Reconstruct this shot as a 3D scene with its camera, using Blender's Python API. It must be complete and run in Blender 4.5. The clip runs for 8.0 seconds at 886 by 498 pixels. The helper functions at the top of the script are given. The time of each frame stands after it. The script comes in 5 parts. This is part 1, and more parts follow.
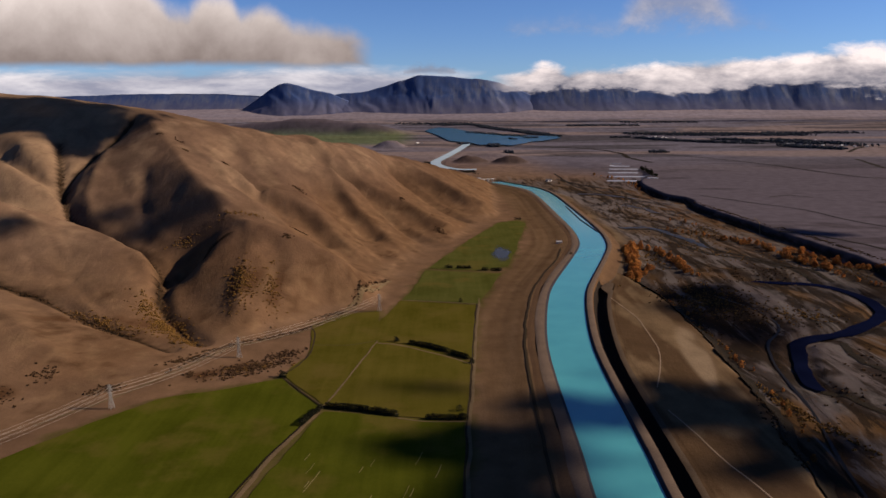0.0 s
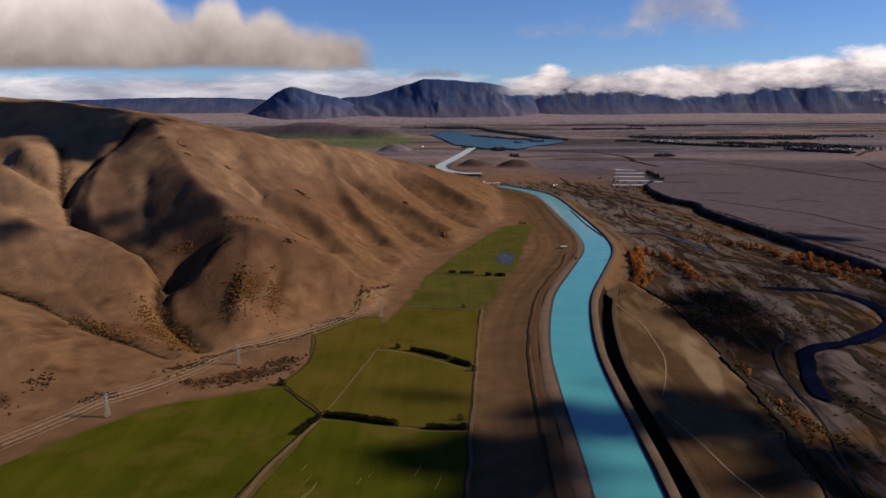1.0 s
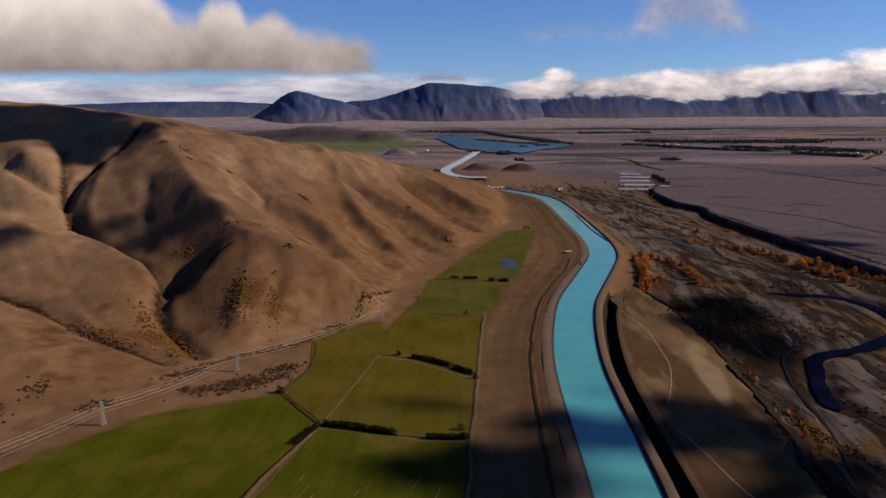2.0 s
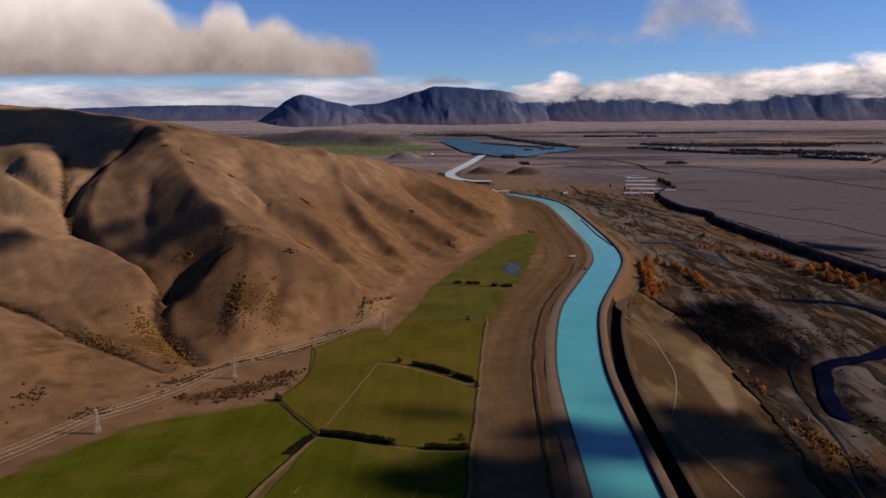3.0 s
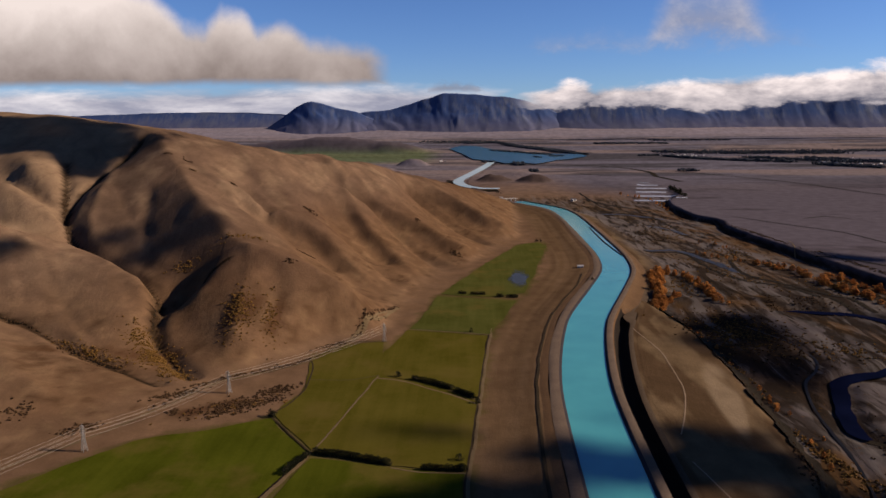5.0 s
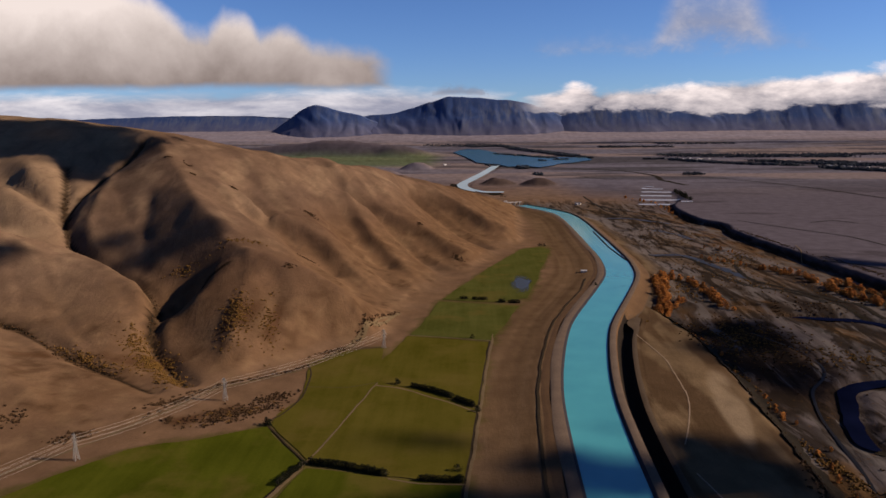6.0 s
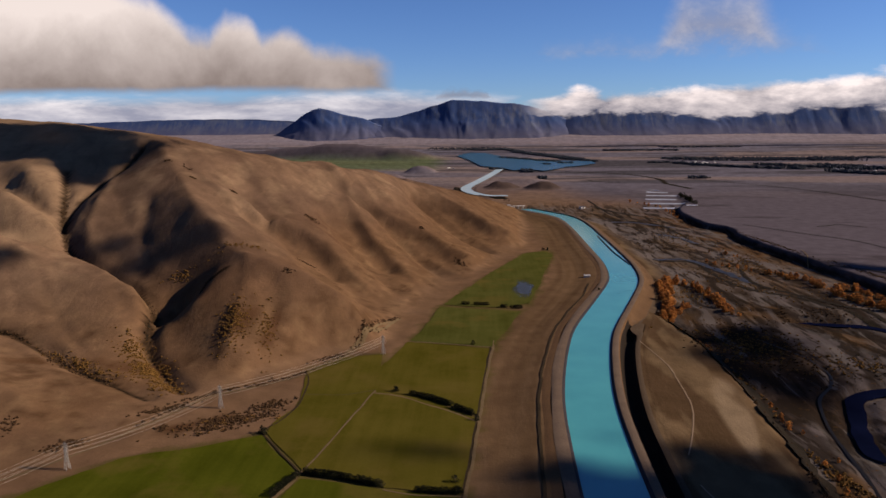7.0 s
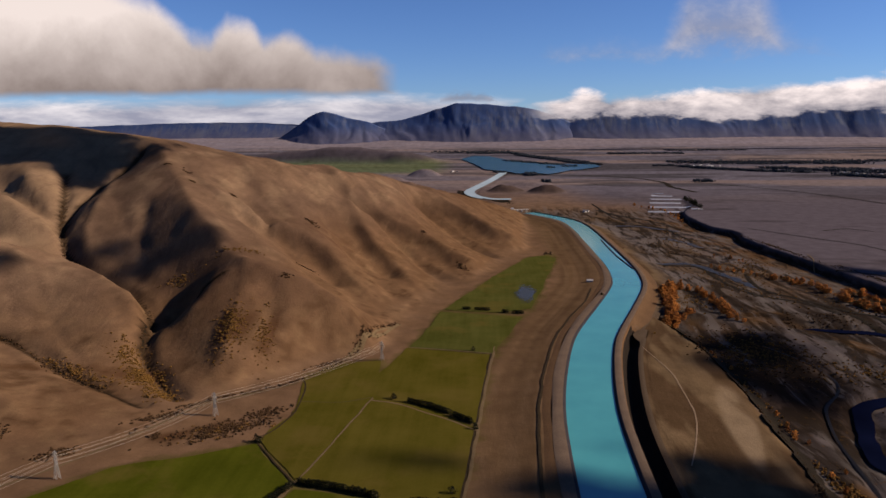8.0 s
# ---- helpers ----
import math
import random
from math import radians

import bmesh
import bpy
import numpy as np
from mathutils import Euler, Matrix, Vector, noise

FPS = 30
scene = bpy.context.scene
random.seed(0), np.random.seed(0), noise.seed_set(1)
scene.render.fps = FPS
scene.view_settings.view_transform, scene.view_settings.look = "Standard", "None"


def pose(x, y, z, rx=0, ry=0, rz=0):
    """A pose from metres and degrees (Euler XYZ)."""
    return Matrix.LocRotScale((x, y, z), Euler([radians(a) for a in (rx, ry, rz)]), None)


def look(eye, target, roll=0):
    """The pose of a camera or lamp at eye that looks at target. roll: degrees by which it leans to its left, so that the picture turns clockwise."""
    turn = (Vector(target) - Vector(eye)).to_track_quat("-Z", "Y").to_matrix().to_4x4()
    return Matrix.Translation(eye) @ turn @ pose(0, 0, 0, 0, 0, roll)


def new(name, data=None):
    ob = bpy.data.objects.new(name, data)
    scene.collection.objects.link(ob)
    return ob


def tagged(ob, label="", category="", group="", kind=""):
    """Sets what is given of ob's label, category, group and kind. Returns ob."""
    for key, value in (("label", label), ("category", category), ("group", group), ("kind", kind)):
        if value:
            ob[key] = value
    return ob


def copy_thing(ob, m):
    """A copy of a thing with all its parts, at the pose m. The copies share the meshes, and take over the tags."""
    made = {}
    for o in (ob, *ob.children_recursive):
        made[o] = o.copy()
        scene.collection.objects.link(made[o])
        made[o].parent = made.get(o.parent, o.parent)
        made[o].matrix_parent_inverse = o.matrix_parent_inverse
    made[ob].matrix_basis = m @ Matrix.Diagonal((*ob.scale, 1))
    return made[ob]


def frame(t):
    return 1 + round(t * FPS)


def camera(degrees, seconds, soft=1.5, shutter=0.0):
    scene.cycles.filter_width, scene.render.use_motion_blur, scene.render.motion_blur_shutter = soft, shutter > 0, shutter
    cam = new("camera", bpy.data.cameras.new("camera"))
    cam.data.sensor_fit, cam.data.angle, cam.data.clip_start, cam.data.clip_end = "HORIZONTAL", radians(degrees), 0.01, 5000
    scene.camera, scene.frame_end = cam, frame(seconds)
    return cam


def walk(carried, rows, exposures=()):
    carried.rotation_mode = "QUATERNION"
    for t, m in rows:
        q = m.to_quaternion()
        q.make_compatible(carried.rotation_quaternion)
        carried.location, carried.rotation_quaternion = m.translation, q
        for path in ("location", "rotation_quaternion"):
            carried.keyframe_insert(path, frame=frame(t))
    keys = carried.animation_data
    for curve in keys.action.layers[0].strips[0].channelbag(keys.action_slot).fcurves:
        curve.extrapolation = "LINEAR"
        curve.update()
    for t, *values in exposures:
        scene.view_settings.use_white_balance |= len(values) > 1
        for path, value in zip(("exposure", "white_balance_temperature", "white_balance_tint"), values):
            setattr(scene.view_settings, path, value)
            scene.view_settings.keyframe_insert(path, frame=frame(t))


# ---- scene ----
cam = camera(64.8, 8.0, 1.5)
# seconds, eye, and yaw (left), pitch, lean to the left in degrees
ROWS = [
    (0.0, 0.0, 0.0, 300.0, 0.00, -12.01, -0.28),
    (0.5, 2.4, 6.0, 300.1, 0.25, -11.86, -0.30),
    (1.0, 4.9, 12.0, 300.1, 0.50, -11.72, -0.31),
    (1.5, 7.4, 18.0, 300.2, 0.74, -11.57, -0.33),
    (3.0, 15.1, 36.6, 300.4, 1.45, -11.14, -0.38),
    (3.5, 17.8, 42.9, 300.5, 1.68, -11.00, -0.39),
    (4.0, 20.5, 49.1, 300.5, 1.91, -10.86, -0.41),
    (4.5, 23.2, 55.5, 300.5, 2.13, -10.72, -0.42),
    (6.0, 31.8, 74.9, 300.5, 2.78, -10.31, -0.45),
    (6.5, 34.7, 81.5, 300.5, 2.99, -10.17, -0.46),
    (7.0, 37.6, 88.1, 300.5, 3.19, -10.04, -0.47),
    (7.5, 40.6, 94.8, 300.4, 3.39, -9.91, -0.48),
    (8.0, 43.7, 101.5, 300.4, 3.59, -9.78, -0.48),
]


def heading(x, y, z, yaw, pitch, lean):
    a, b = radians(yaw), radians(pitch)
    way = Vector((-math.sin(a) * math.cos(b), math.cos(a) * math.cos(b), math.sin(b)))
    return look((x, y, z), Vector((x, y, z)) + way * 100, lean)


walk(cam, [(t, heading(*row)) for t, *row in ROWS], [(0.0, 0.92, 6500, 17), (8.0, 0.92, 6500, 17)])

# ---- light: low autumn sun from the valley's right-hand side, blue sky ----
SUN_ELEVATION, SUN_TOWARDS = 29.0, Vector((0.998, 0.03, 0)).normalized()
TO_SUN = (SUN_TOWARDS * math.cos(radians(SUN_ELEVATION)) + Vector((0, 0, math.sin(radians(SUN_ELEVATION))))).normalized()
sun = new("sun", bpy.data.lights.new("sun", "SUN"))
sun.data.energy, sun.data.angle, sun.data.color = 5.0, radians(1.1), (1.0, 0.83, 0.62)
sun.matrix_world = look(TO_SUN * 2000, (0, 0, 0))
world = bpy.data.worlds.new("sky")
scene.world = world
world.use_nodes = True
sky = world.node_tree.nodes.new("ShaderNodeTexSky")
sky.sky_type, sky.sun_disc = "NISHITA", False
sky.sun_elevation, sky.sun_rotation = radians(SUN_ELEVATION), math.atan2(SUN_TOWARDS.x, SUN_TOWARDS.y)
sky.air_density, sky.dust_density, sky.ozone_density, sky.altitude = 0.9, 0.05, 2.5, 900
tone = world.node_tree.nodes.new("ShaderNodeMix")
tone.data_type, tone.blend_type = "RGBA", "MULTIPLY"
tone.inputs[0].default_value, tone.inputs[7].default_value = 1.0, (0.64, 0.90, 1.32, 1)
world.node_tree.links.new(sky.outputs[0], tone.inputs[6])
world.node_tree.links.new(tone.outputs[2], world.node_tree.nodes["Background"].inputs[0])
world.node_tree.nodes["Background"].inputs[1].default_value = 0.040


# ---- small tools ----
class Nodes:
    """A material's node tree, written as calls."""

    def __init__(self, name):
        self.material = bpy.data.materials.new(name)
        self.material.use_nodes = True
        self.tree = self.material.node_tree
        self.tree.nodes.clear()
        self.out = self.tree.nodes.new("ShaderNodeOutputMaterial")

    def add(self, kind, settings=None, **inputs):
        node = self.tree.nodes.new("ShaderNode" + kind)
        for key, value in (settings or {}).items():
            setattr(node, key, value)
        for key, value in inputs.items():
            slot = node.inputs[int(key[1:])] if key[0] == "i" and key[1:].isdigit() else node.inputs[key.replace("_", " ")]
            if isinstance(value, bpy.types.NodeSocket):
                self.tree.links.new(value, slot)
            else:
                slot.default_value = value
        return node

    def math(self, op, a, b=0.0, clamp=False):
        return self.add("Math", {"operation": op, "use_clamp": clamp}, i0=a, i1=b).outputs[0]

    def place(self):
        return self.add("NewGeometry").outputs["Position"]

    def noise(self, scale, detail=4.0, rough=0.55, where=None, distort=0.0):
        node = self.add("TexNoise", None, Scale=scale, Detail=detail, Roughness=rough, Distortion=distort)
        self.tree.links.new(where or self.place(), node.inputs["Vector"])
        return node.outputs["Fac"]

    def ramp(self, fac, *stops):
        node = self.add("ValToRGB", None, Fac=fac)
        while len(node.color_ramp.elements) < len(stops):
            node.color_ramp.elements.new(0.5)
        for element, (at, colour) in zip(node.color_ramp.elements, stops):
            element.position = at
            element.color = (*colour, 1) if len(colour) == 3 else colour
        return node.outputs["Color"]

    def mix(self, fac, a, b, blend="MIX"):
        node = self.tree.nodes.new("ShaderNodeMix")
        node.data_type, node.blend_type = "RGBA", blend
        for slot, value in ((0, fac), (6, a), (7, b)):
            if isinstance(value, bpy.types.NodeSocket):
                self.tree.links.new(value, node.inputs[slot])
            else:
                node.inputs[slot].default_value = (*value, 1) if isinstance(value, tuple) and len(value) == 3 else value
        return node.outputs[2]

    def bump(self, height, strength=0.5, distance=1.0):
        return self.add("Bump", None, Strength=strength, Distance=distance, Height=height).outputs[0]

    def surface(self, shader):
        self.tree.links.new(shader, self.out.inputs["Surface"])
        return self.material

    def principled(self, colour, rough=0.9, normal=None, metal=0.0, specular=0.3):
        node = self.add("BsdfPrincipled", None, Roughness=rough, Metallic=metal)
        node.inputs["Specular IOR Level"].default_value = specular
        slot = node.inputs["Base Color"]
        if isinstance(colour, bpy.types.NodeSocket):
            self.tree.links.new(colour, slot)
        else:
            slot.default_value = (*colour, 1)
        if normal is not None:
            self.tree.links.new(normal, node.inputs["Normal"])
        return self.surface(node.outputs[0])


def two_tone(name, dark, light, coarse, fine, rough=0.9, relief=0.4, distance=1.0, per_object=0.0):
    """A surface whose colour varies at two scales, with a fine relief."""
    n = Nodes(name)
    big = n.noise(coarse, 5)
    small = n.noise(fine, 6, 0.65)
    fac = n.math("ADD", n.math("MULTIPLY", small, 0.55), n.math("MULTIPLY", big, 0.45))
    if per_object:
        fac = n.math("ADD", fac, n.math("MULTIPLY", n.math("SUBTRACT", n.add("ObjectInfo").outputs["Random"], 0.5), per_object))
    colour = n.ramp(fac, (0.3, dark), (0.7, light))
    return n.principled(colour, rough, n.bump(small, relief, distance), specular=0.3 if rough < 0.7 else 0.04)


def mesh_of(name, verts, faces, smooth=True):
    mesh = bpy.data.meshes.new(name)
    mesh.from_pydata(verts, [], faces)
    if smooth:
        mesh.polygons.foreach_set("use_smooth", [True] * len(mesh.polygons))
    mesh.update()
    return mesh


def solid(name, verts, faces, material, parent=None, label="", smooth=True):
    ob = new(name, mesh_of(name, verts, faces, smooth))
    ob.data.materials.append(material)
    if parent is not None:
        ob.parent = parent
    if label:
        ob["label"] = label
    return ob


def part(name, bm, material, parent, label="", smooth=False):
    mesh = bpy.data.meshes.new(name)
    bm.to_mesh(mesh)
    bm.free()
    if smooth:
        mesh.polygons.foreach_set("use_smooth", [True] * len(mesh.polygons))
    mesh.materials.append(material)
    ob = new(name, mesh)
    ob.parent = parent
    if label:
        ob["label"] = label
    return ob


def lattice(ix, iy, seed):
    h = (ix.astype(np.int64) * 374761393 + iy.astype(np.int64) * 668265263 + seed * 1442695041) & 0x7FFFFFFF
    h = ((h ^ (h >> 13)) * 1274126177) & 0x7FFFFFFF
    return ((h ^ (h >> 16)) & 0xFFFF) / 65535.0


def value_noise(x, y, seed=0):
    ix, iy = np.floor(x), np.floor(y)
    fx, fy = x - ix, y - iy
    fx, fy = fx * fx * (3 - 2 * fx), fy * fy * (3 - 2 * fy)
    a, b = lattice(ix, iy, seed), lattice(ix + 1, iy, seed)
    c, d = lattice(ix, iy + 1, seed), lattice(ix + 1, iy + 1, seed)
    return (a * (1 - fx) + b * fx) * (1 - fy) + (c * (1 - fx) + d * fx) * fy


def fbm(x, y, octaves=4, seed=0, gain=0.5):
    total, amp, norm = 0.0, 1.0, 0.0
    for k in range(octaves):
        total = total + amp * value_noise(x * 2 ** k + 17.3 * k, y * 2 ** k - 9.1 * k, seed + k)
        norm += amp
        amp *= gain
    return total / norm


def step(a, b, v):
    t = np.clip((v - a) / (b - a), 0, 1)
    return t * t * (3 - 2 * t)


def curve(points, n=12):
    """A smooth line (Catmull-Rom) through points of any dimension, n steps a span."""
    p = np.array([points[0], *points, points[-1]], float)
    p[0], p[-1] = 2 * p[1] - p[2], 2 * p[-2] - p[-3]
    out = []
    for i in range(1, len(p) - 2):
        for k in range(n):
            t = k / n
            out.append(0.5 * (2 * p[i] + (p[i + 1] - p[i - 1]) * t + (2 * p[i - 1] - 5 * p[i] + 4 * p[i + 1] - p[i + 2]) * t ** 2
                              + (3 * p[i] - p[i - 1] - 3 * p[i + 1] + p[i + 2]) * t ** 3))
    out.append(p[-2])
    return np.array(out)


def beside(x, y, line):
    """Signed distance from a plan line (right of its way: plus), and how far along it (0 to 1)."""
    x, y = np.asarray(x, float), np.asarray(y, float)
    best, side, along = np.full(x.shape, 1e9), np.ones(x.shape), np.zeros(x.shape)
    n = len(line) - 1
    for i in range(n):
        (ax, ay), (bx, by) = line[i][:2], line[i + 1][:2]
        dx, dy = bx - ax, by - ay
        t = np.clip(((x - ax) * dx + (y - ay) * dy) / (dx * dx + dy * dy + 1e-9), 0, 1)
        ex, ey = x - ax - t * dx, y - ay - t * dy
        d = np.hypot(ex, ey)
        near = d < best
        best = np.where(near, d, best)
        side = np.where(near, np.where(dx * ey - dy * ex < 0, 1.0, -1.0), side)
        along = np.where(near, (i + t) / n, along)
    return best * side, along


def inside(x, y, polygon):
    hit = np.zeros(np.shape(x), bool)
    for (ax, ay), (bx, by) in zip(polygon, [*polygon[1:], polygon[0]]):
        cross = (np.asarray(y) < ay) != (np.asarray(y) < by)
        hit ^= cross & (x < ax + (np.asarray(y) - ay) * (bx - ax) / (by - ay + 1e-9))
    return hit


# The basin runs on for 60 km; past 2.8 km it is drawn in towards the eye's height, so that it ends at 4.8 km.
EYE, REACH, SPAN = 300.0, 2800.0, 2060.0


def far_scale(y):
    """How much nearer a place at the true distance y ahead stands in the scene."""
    y = np.asarray(y, float)
    over = np.maximum(y - REACH, 0)
    return np.where(y > REACH, (REACH + SPAN * over / (over + SPAN)) / np.maximum(y, 1), 1.0)


def true_distance(y):
    u = np.clip((np.asarray(y, float) - REACH) / SPAN, 0, 0.985)
    return np.where(y > REACH, REACH + SPAN * u / (1 - u), y)


def folded(x, y, z):
    s = far_scale(y)
    return x * s, y * s, EYE + (z - EYE) * s


# ---- the plan of the valley ----
CANAL = curve([(142, 380), (143, 481), (146, 547), (148, 630), (151, 731), (157, 823), (173, 940), (199, 1072), (238, 1193), (284, 1328),
               (315, 1437), (330, 1575), (332, 1740), (331, 1980), (326, 2226), (296, 2396), (192, 2588)], 6)
CANAL_HALF, WATER_Z, BANK_Z = 26.5, 3.0, 5.5
UPPER_CANAL = curve([(150, 3079), (71, 3085), (17, 3163), (-25, 3307), (-32, 3496), (5, 3740), (77, 4201), (157, 4790), (190, 5150)], 6)
RIVER = curve([(480, 1290), (573, 1222), (658, 1199), (692, 1142), (690, 1069), (660, 1009), (597, 957), (559, 932), (509, 914), (478, 892), (462, 858), (440, 807), (426, 758), (430, 738)], 8)
CREEK = curve([(455, 1130), (486, 1056), (491, 1020), (489, 976), (472, 938), (440, 897), (423, 856), (409, 807), (400, 755), (388, 680), (365, 596), (352, 538), (336, 440)], 8)
EDGE = curve([(300, 1330), (330, 1217), (349, 1113), (353, 1047), (352, 912), (346, 820), (339, 721), (332, 651), (320, 592), (310, 519), (290, 420)], 8)
TERRACE = curve([(800, 500), (815, 900), (812, 1200), (806, 1320), (804, 1415), (788, 1540), (775, 1683), (768, 1810), (744, 2030), (768, 2180), (722, 2334), (745, 2640), (830, 2850), (990, 3300)], 6)
FOOT = np.array([(-620, 380), (-400, 520), (-381, 548), (-342, 615), (-296, 675), (-232, 700), (-190, 745), (-200, 830), (-195, 903), (-155, 965), (-100, 1000),
                 (-75, 1060), (-45, 1215), (-30, 1290), (45, 1504), (120, 1700), (165, 1850), (185, 2100), (200, 2400), (210, 2700)], float)
FLAT_Z, BENCH_Z = -20.0, -8.0
# x, y, half widths, height
MOUNDS = [(140, 3500, 100, 130, 30), (335, 3460, 100, 120, 34), (30, 3010, 70, 70, 14), (260, 3900, 160, 200, 18), (700, 3300, 120, 150, 8),
          (-1000, 6900, 800, 520, 88), (-1700, 7000, 800, 520, 84), (-640, 6600, 300, 320, 52), (-350, 4690, 120, 160, 46), (-330, 3300, 190, 240, 60), (-90, 2950, 130, 160, 30), (-480, 3700, 220, 260, 60)]

# Crest, spurs and gullies of the hills: plan and height.
HILL_LINES = {}


def landform(name, *points):
    HILL_LINES[name] = list(points)


landform("crest", (-1249, 1700, 343), (-1002, 1620, 319), (-880, 1560, 307), (-727, 1520, 284), (-647, 1500, 272), (-577, 1500, 263), (-471, 1540, 233), (-437, 1570, 224), (-404, 1610, 216), (-354, 1650, 208), (-303, 1700, 201), (-218, 1900, 176), (-141, 2100, 136), (-43, 2300, 94), (94, 2480, 37))
landform("spur_main", (-611, 1480, 265), (-524, 1350, 214), (-422, 1204, 164), (-357, 1120, 121), (-306, 1076, 107), (-257, 1065, 98), (-209, 1060, 85), (-158, 1040, 62), (-114, 1019, 30))
landform("nose", (-306, 1076, 107), (-295, 1045, 93), (-288, 1005, 75), (-281, 950, 51), (-277, 905, 27), (-277, 880, 12))
landform("gully_nose", (-262, 1050, 97), (-246, 1007, 72), (-233, 960, 46), (-228, 912, 22), (-231, 878, 4))
landform("gully_main", (-762, 1400, 225), (-711, 1300, 175), (-669, 1220, 136), (-622, 1163, 98), (-533, 1105, 74), (-448, 1043, 62), (-420, 1010, 45), (-393, 930, 26), (-343, 870, 11), (-304, 830, 5))
landform("gully_side", (-326, 1055, 101), (-348, 1040, 86), (-365, 1030, 72))
landform("gully_high", (-655, 1500, 258), (-675, 1420, 212), (-686, 1300, 172), (-672, 1222, 138))
landform("spur_face", (-658, 1380, 204), (-639, 1284, 174), (-625, 1221, 141), (-593, 1170, 109), (-556, 1138, 88))
landform("gully_face", (-546, 1280, 179), (-521, 1208, 137), (-498, 1144, 99), (-485, 1108, 77))
landform("spur_b", (-906, 1450, 251), (-784, 1312, 221), (-742, 1290, 190), (-703, 1260, 162))
landform("spur_b_low", (-782, 1240, 199), (-719, 1210, 169), (-668, 1200, 141))
landform("spur_c", (-666, 1040, 148), (-634, 1070, 130), (-594, 1105, 107), (-511, 1060, 90), (-452, 1020, 75), (-414, 980, 54), (-406, 925, 39))
landform("front_c", (-619, 980, 95), (-507, 960, 66), (-442, 900, 42))
landform("gully_low", (-647, 920, 73), (-593, 905, 63), (-539, 894, 51), (-506, 880, 42), (-453, 851, 30), (-386, 820, 21), (-331, 800, 10))
landform("spur_d", (-596, 840, 62), (-537, 810, 49), (-475, 770, 34), (-422, 740, 17))
landform("spur_e", (-425, 1365, 180), (-360, 1330, 150), (-299, 1340, 122), (-240, 1310, 86), (-193, 1270, 48), (-136, 1222, 11))
landform("gully_e_low", (-417, 1420, 163), (-307, 1280, 106), (-213, 1150, 62), (-157, 1150, 24))
landform("spur_f", (-322, 1690, 191), (-251, 1690, 143), (-209, 1690, 119), (-158, 1660, 92), (-76, 1620, 62), (-24, 1580, 35), (24, 1550, 17))
landform("spur_f_low", (-259, 1620, 145), (-217, 1560, 106), (-175, 1490, 66), (-122, 1430, 27), (-77, 1350, 5))
landform("gully_e", (-284, 1510, 113), (-205, 1390, 57), (-119, 1290, 19))
landform("spur_g", (-216, 1880, 168), (-171, 1850, 142))
landform("gully_f", (-189, 1625, 94), (-143, 1570, 54), (-94, 1520, 23), (-34, 1460, 3))
landform("spur_h", (-116, 2080, 127), (-6, 1940, 73), (70, 1870, 40), (138, 1850, 21))
landform("gully_g", (-147, 1960, 104), (-44, 1840, 46), (39, 1710, 10))
landform("nose_flank", (-315, 985, 68), (-284, 930, 41), (-327, 915, 25))
landform("gully_b", (-908, 1380, 229), (-830, 1320, 202), (-755, 1275, 172), (-692, 1240, 150))
landform("gully_c", (-780, 1180, 148), (-721, 1160, 136), (-679, 1165, 123), (-647, 1178, 112))
landform("foot", (-520, 560, 2), (-430, 600, 1), (-342, 640, 0), (-296, 690, 0), (-240, 745, 0), (-200, 830, 1), (-170, 920, 2), (-95, 1010, 0), (-80, 1100, 0), (-55, 1210, 0), (0, 1360, 0), (60, 1520, 0), (110, 1650, 0), (150, 1790, 0), (175, 1950, 0), (190, 2150, 0), (200, 2400, 0))
landform("floor", (-480, 450, 0), (-250, 560, 0), (-130, 800, 0), (-30, 1030, 0), (40, 1300, 0), (140, 1560, 0), (230, 1850, 0), (260, 2200, 0), (250, 2500, 0))
landform("behind", (-1400, 2100, 260), (-900, 2000, 230), (-600, 1900, 190), (-450, 2000, 150), (-400, 2300, 90), (-250, 2500, 50), (-200, 2800, 10), (100, 2750, 0))
landform("beyond", (-1400, 2900, 20), (-800, 2900, 10), (-400, 3000, 0))
# the steep shaded faces under the spurs over the pastures
for name in ("spur_e", "spur_f", "spur_f_low", "spur_h"):
    landform("face_under_" + name, *[(x - 22, y - 20, max(z - 14, 0.5 * z)) for x, y, z in HILL_LINES[name][1:-1]])
landform("outer", (-1400, 1400, 330), (-1200, 1100, 240), (-1000, 850, 140), (-850, 650, 70), (-750, 480, 30))
landform("nose_lip", (-344, 1005, 73), (-352, 990, 67), (-372, 962, 45), (-390, 950, 35))
landform("gully_pit", (-365, 1030, 70), (-380, 1030, 44), (-396, 1012, 34), (-412, 990, 28))


CUTS = {"gully_main": 10.0, "gully_low": 8.0, "gully_side": 1.5, "gully_pit": 12.0, "gully_high": 9.0, "gully_face": 3.0, "gully_nose": 4.0, "gully_b": 1.0, "gully_c": 1.5,
        "gully_e": 10.0, "gully_e_low": 9.0, "gully_f": 11.0, "gully_g": 13.0}
BROAD = {"gully_pit": 20.0, "gully_e": 34.0, "gully_e_low": 30.0, "gully_f": 28.0, "gully_g": 36.0, "gully_nose": 24.0}


def spread(line, gap=28.0):
    """Points along a line, evenly laid."""
    p = np.array(line, float)
    out = [p[0]]
    for a, b in zip(p, p[1:]):
        n = max(1, int(np.hypot(*(b - a)[:2]) / gap))
        out += [a + (b - a) * (k + 1) / n for k in range(n)]
    return out


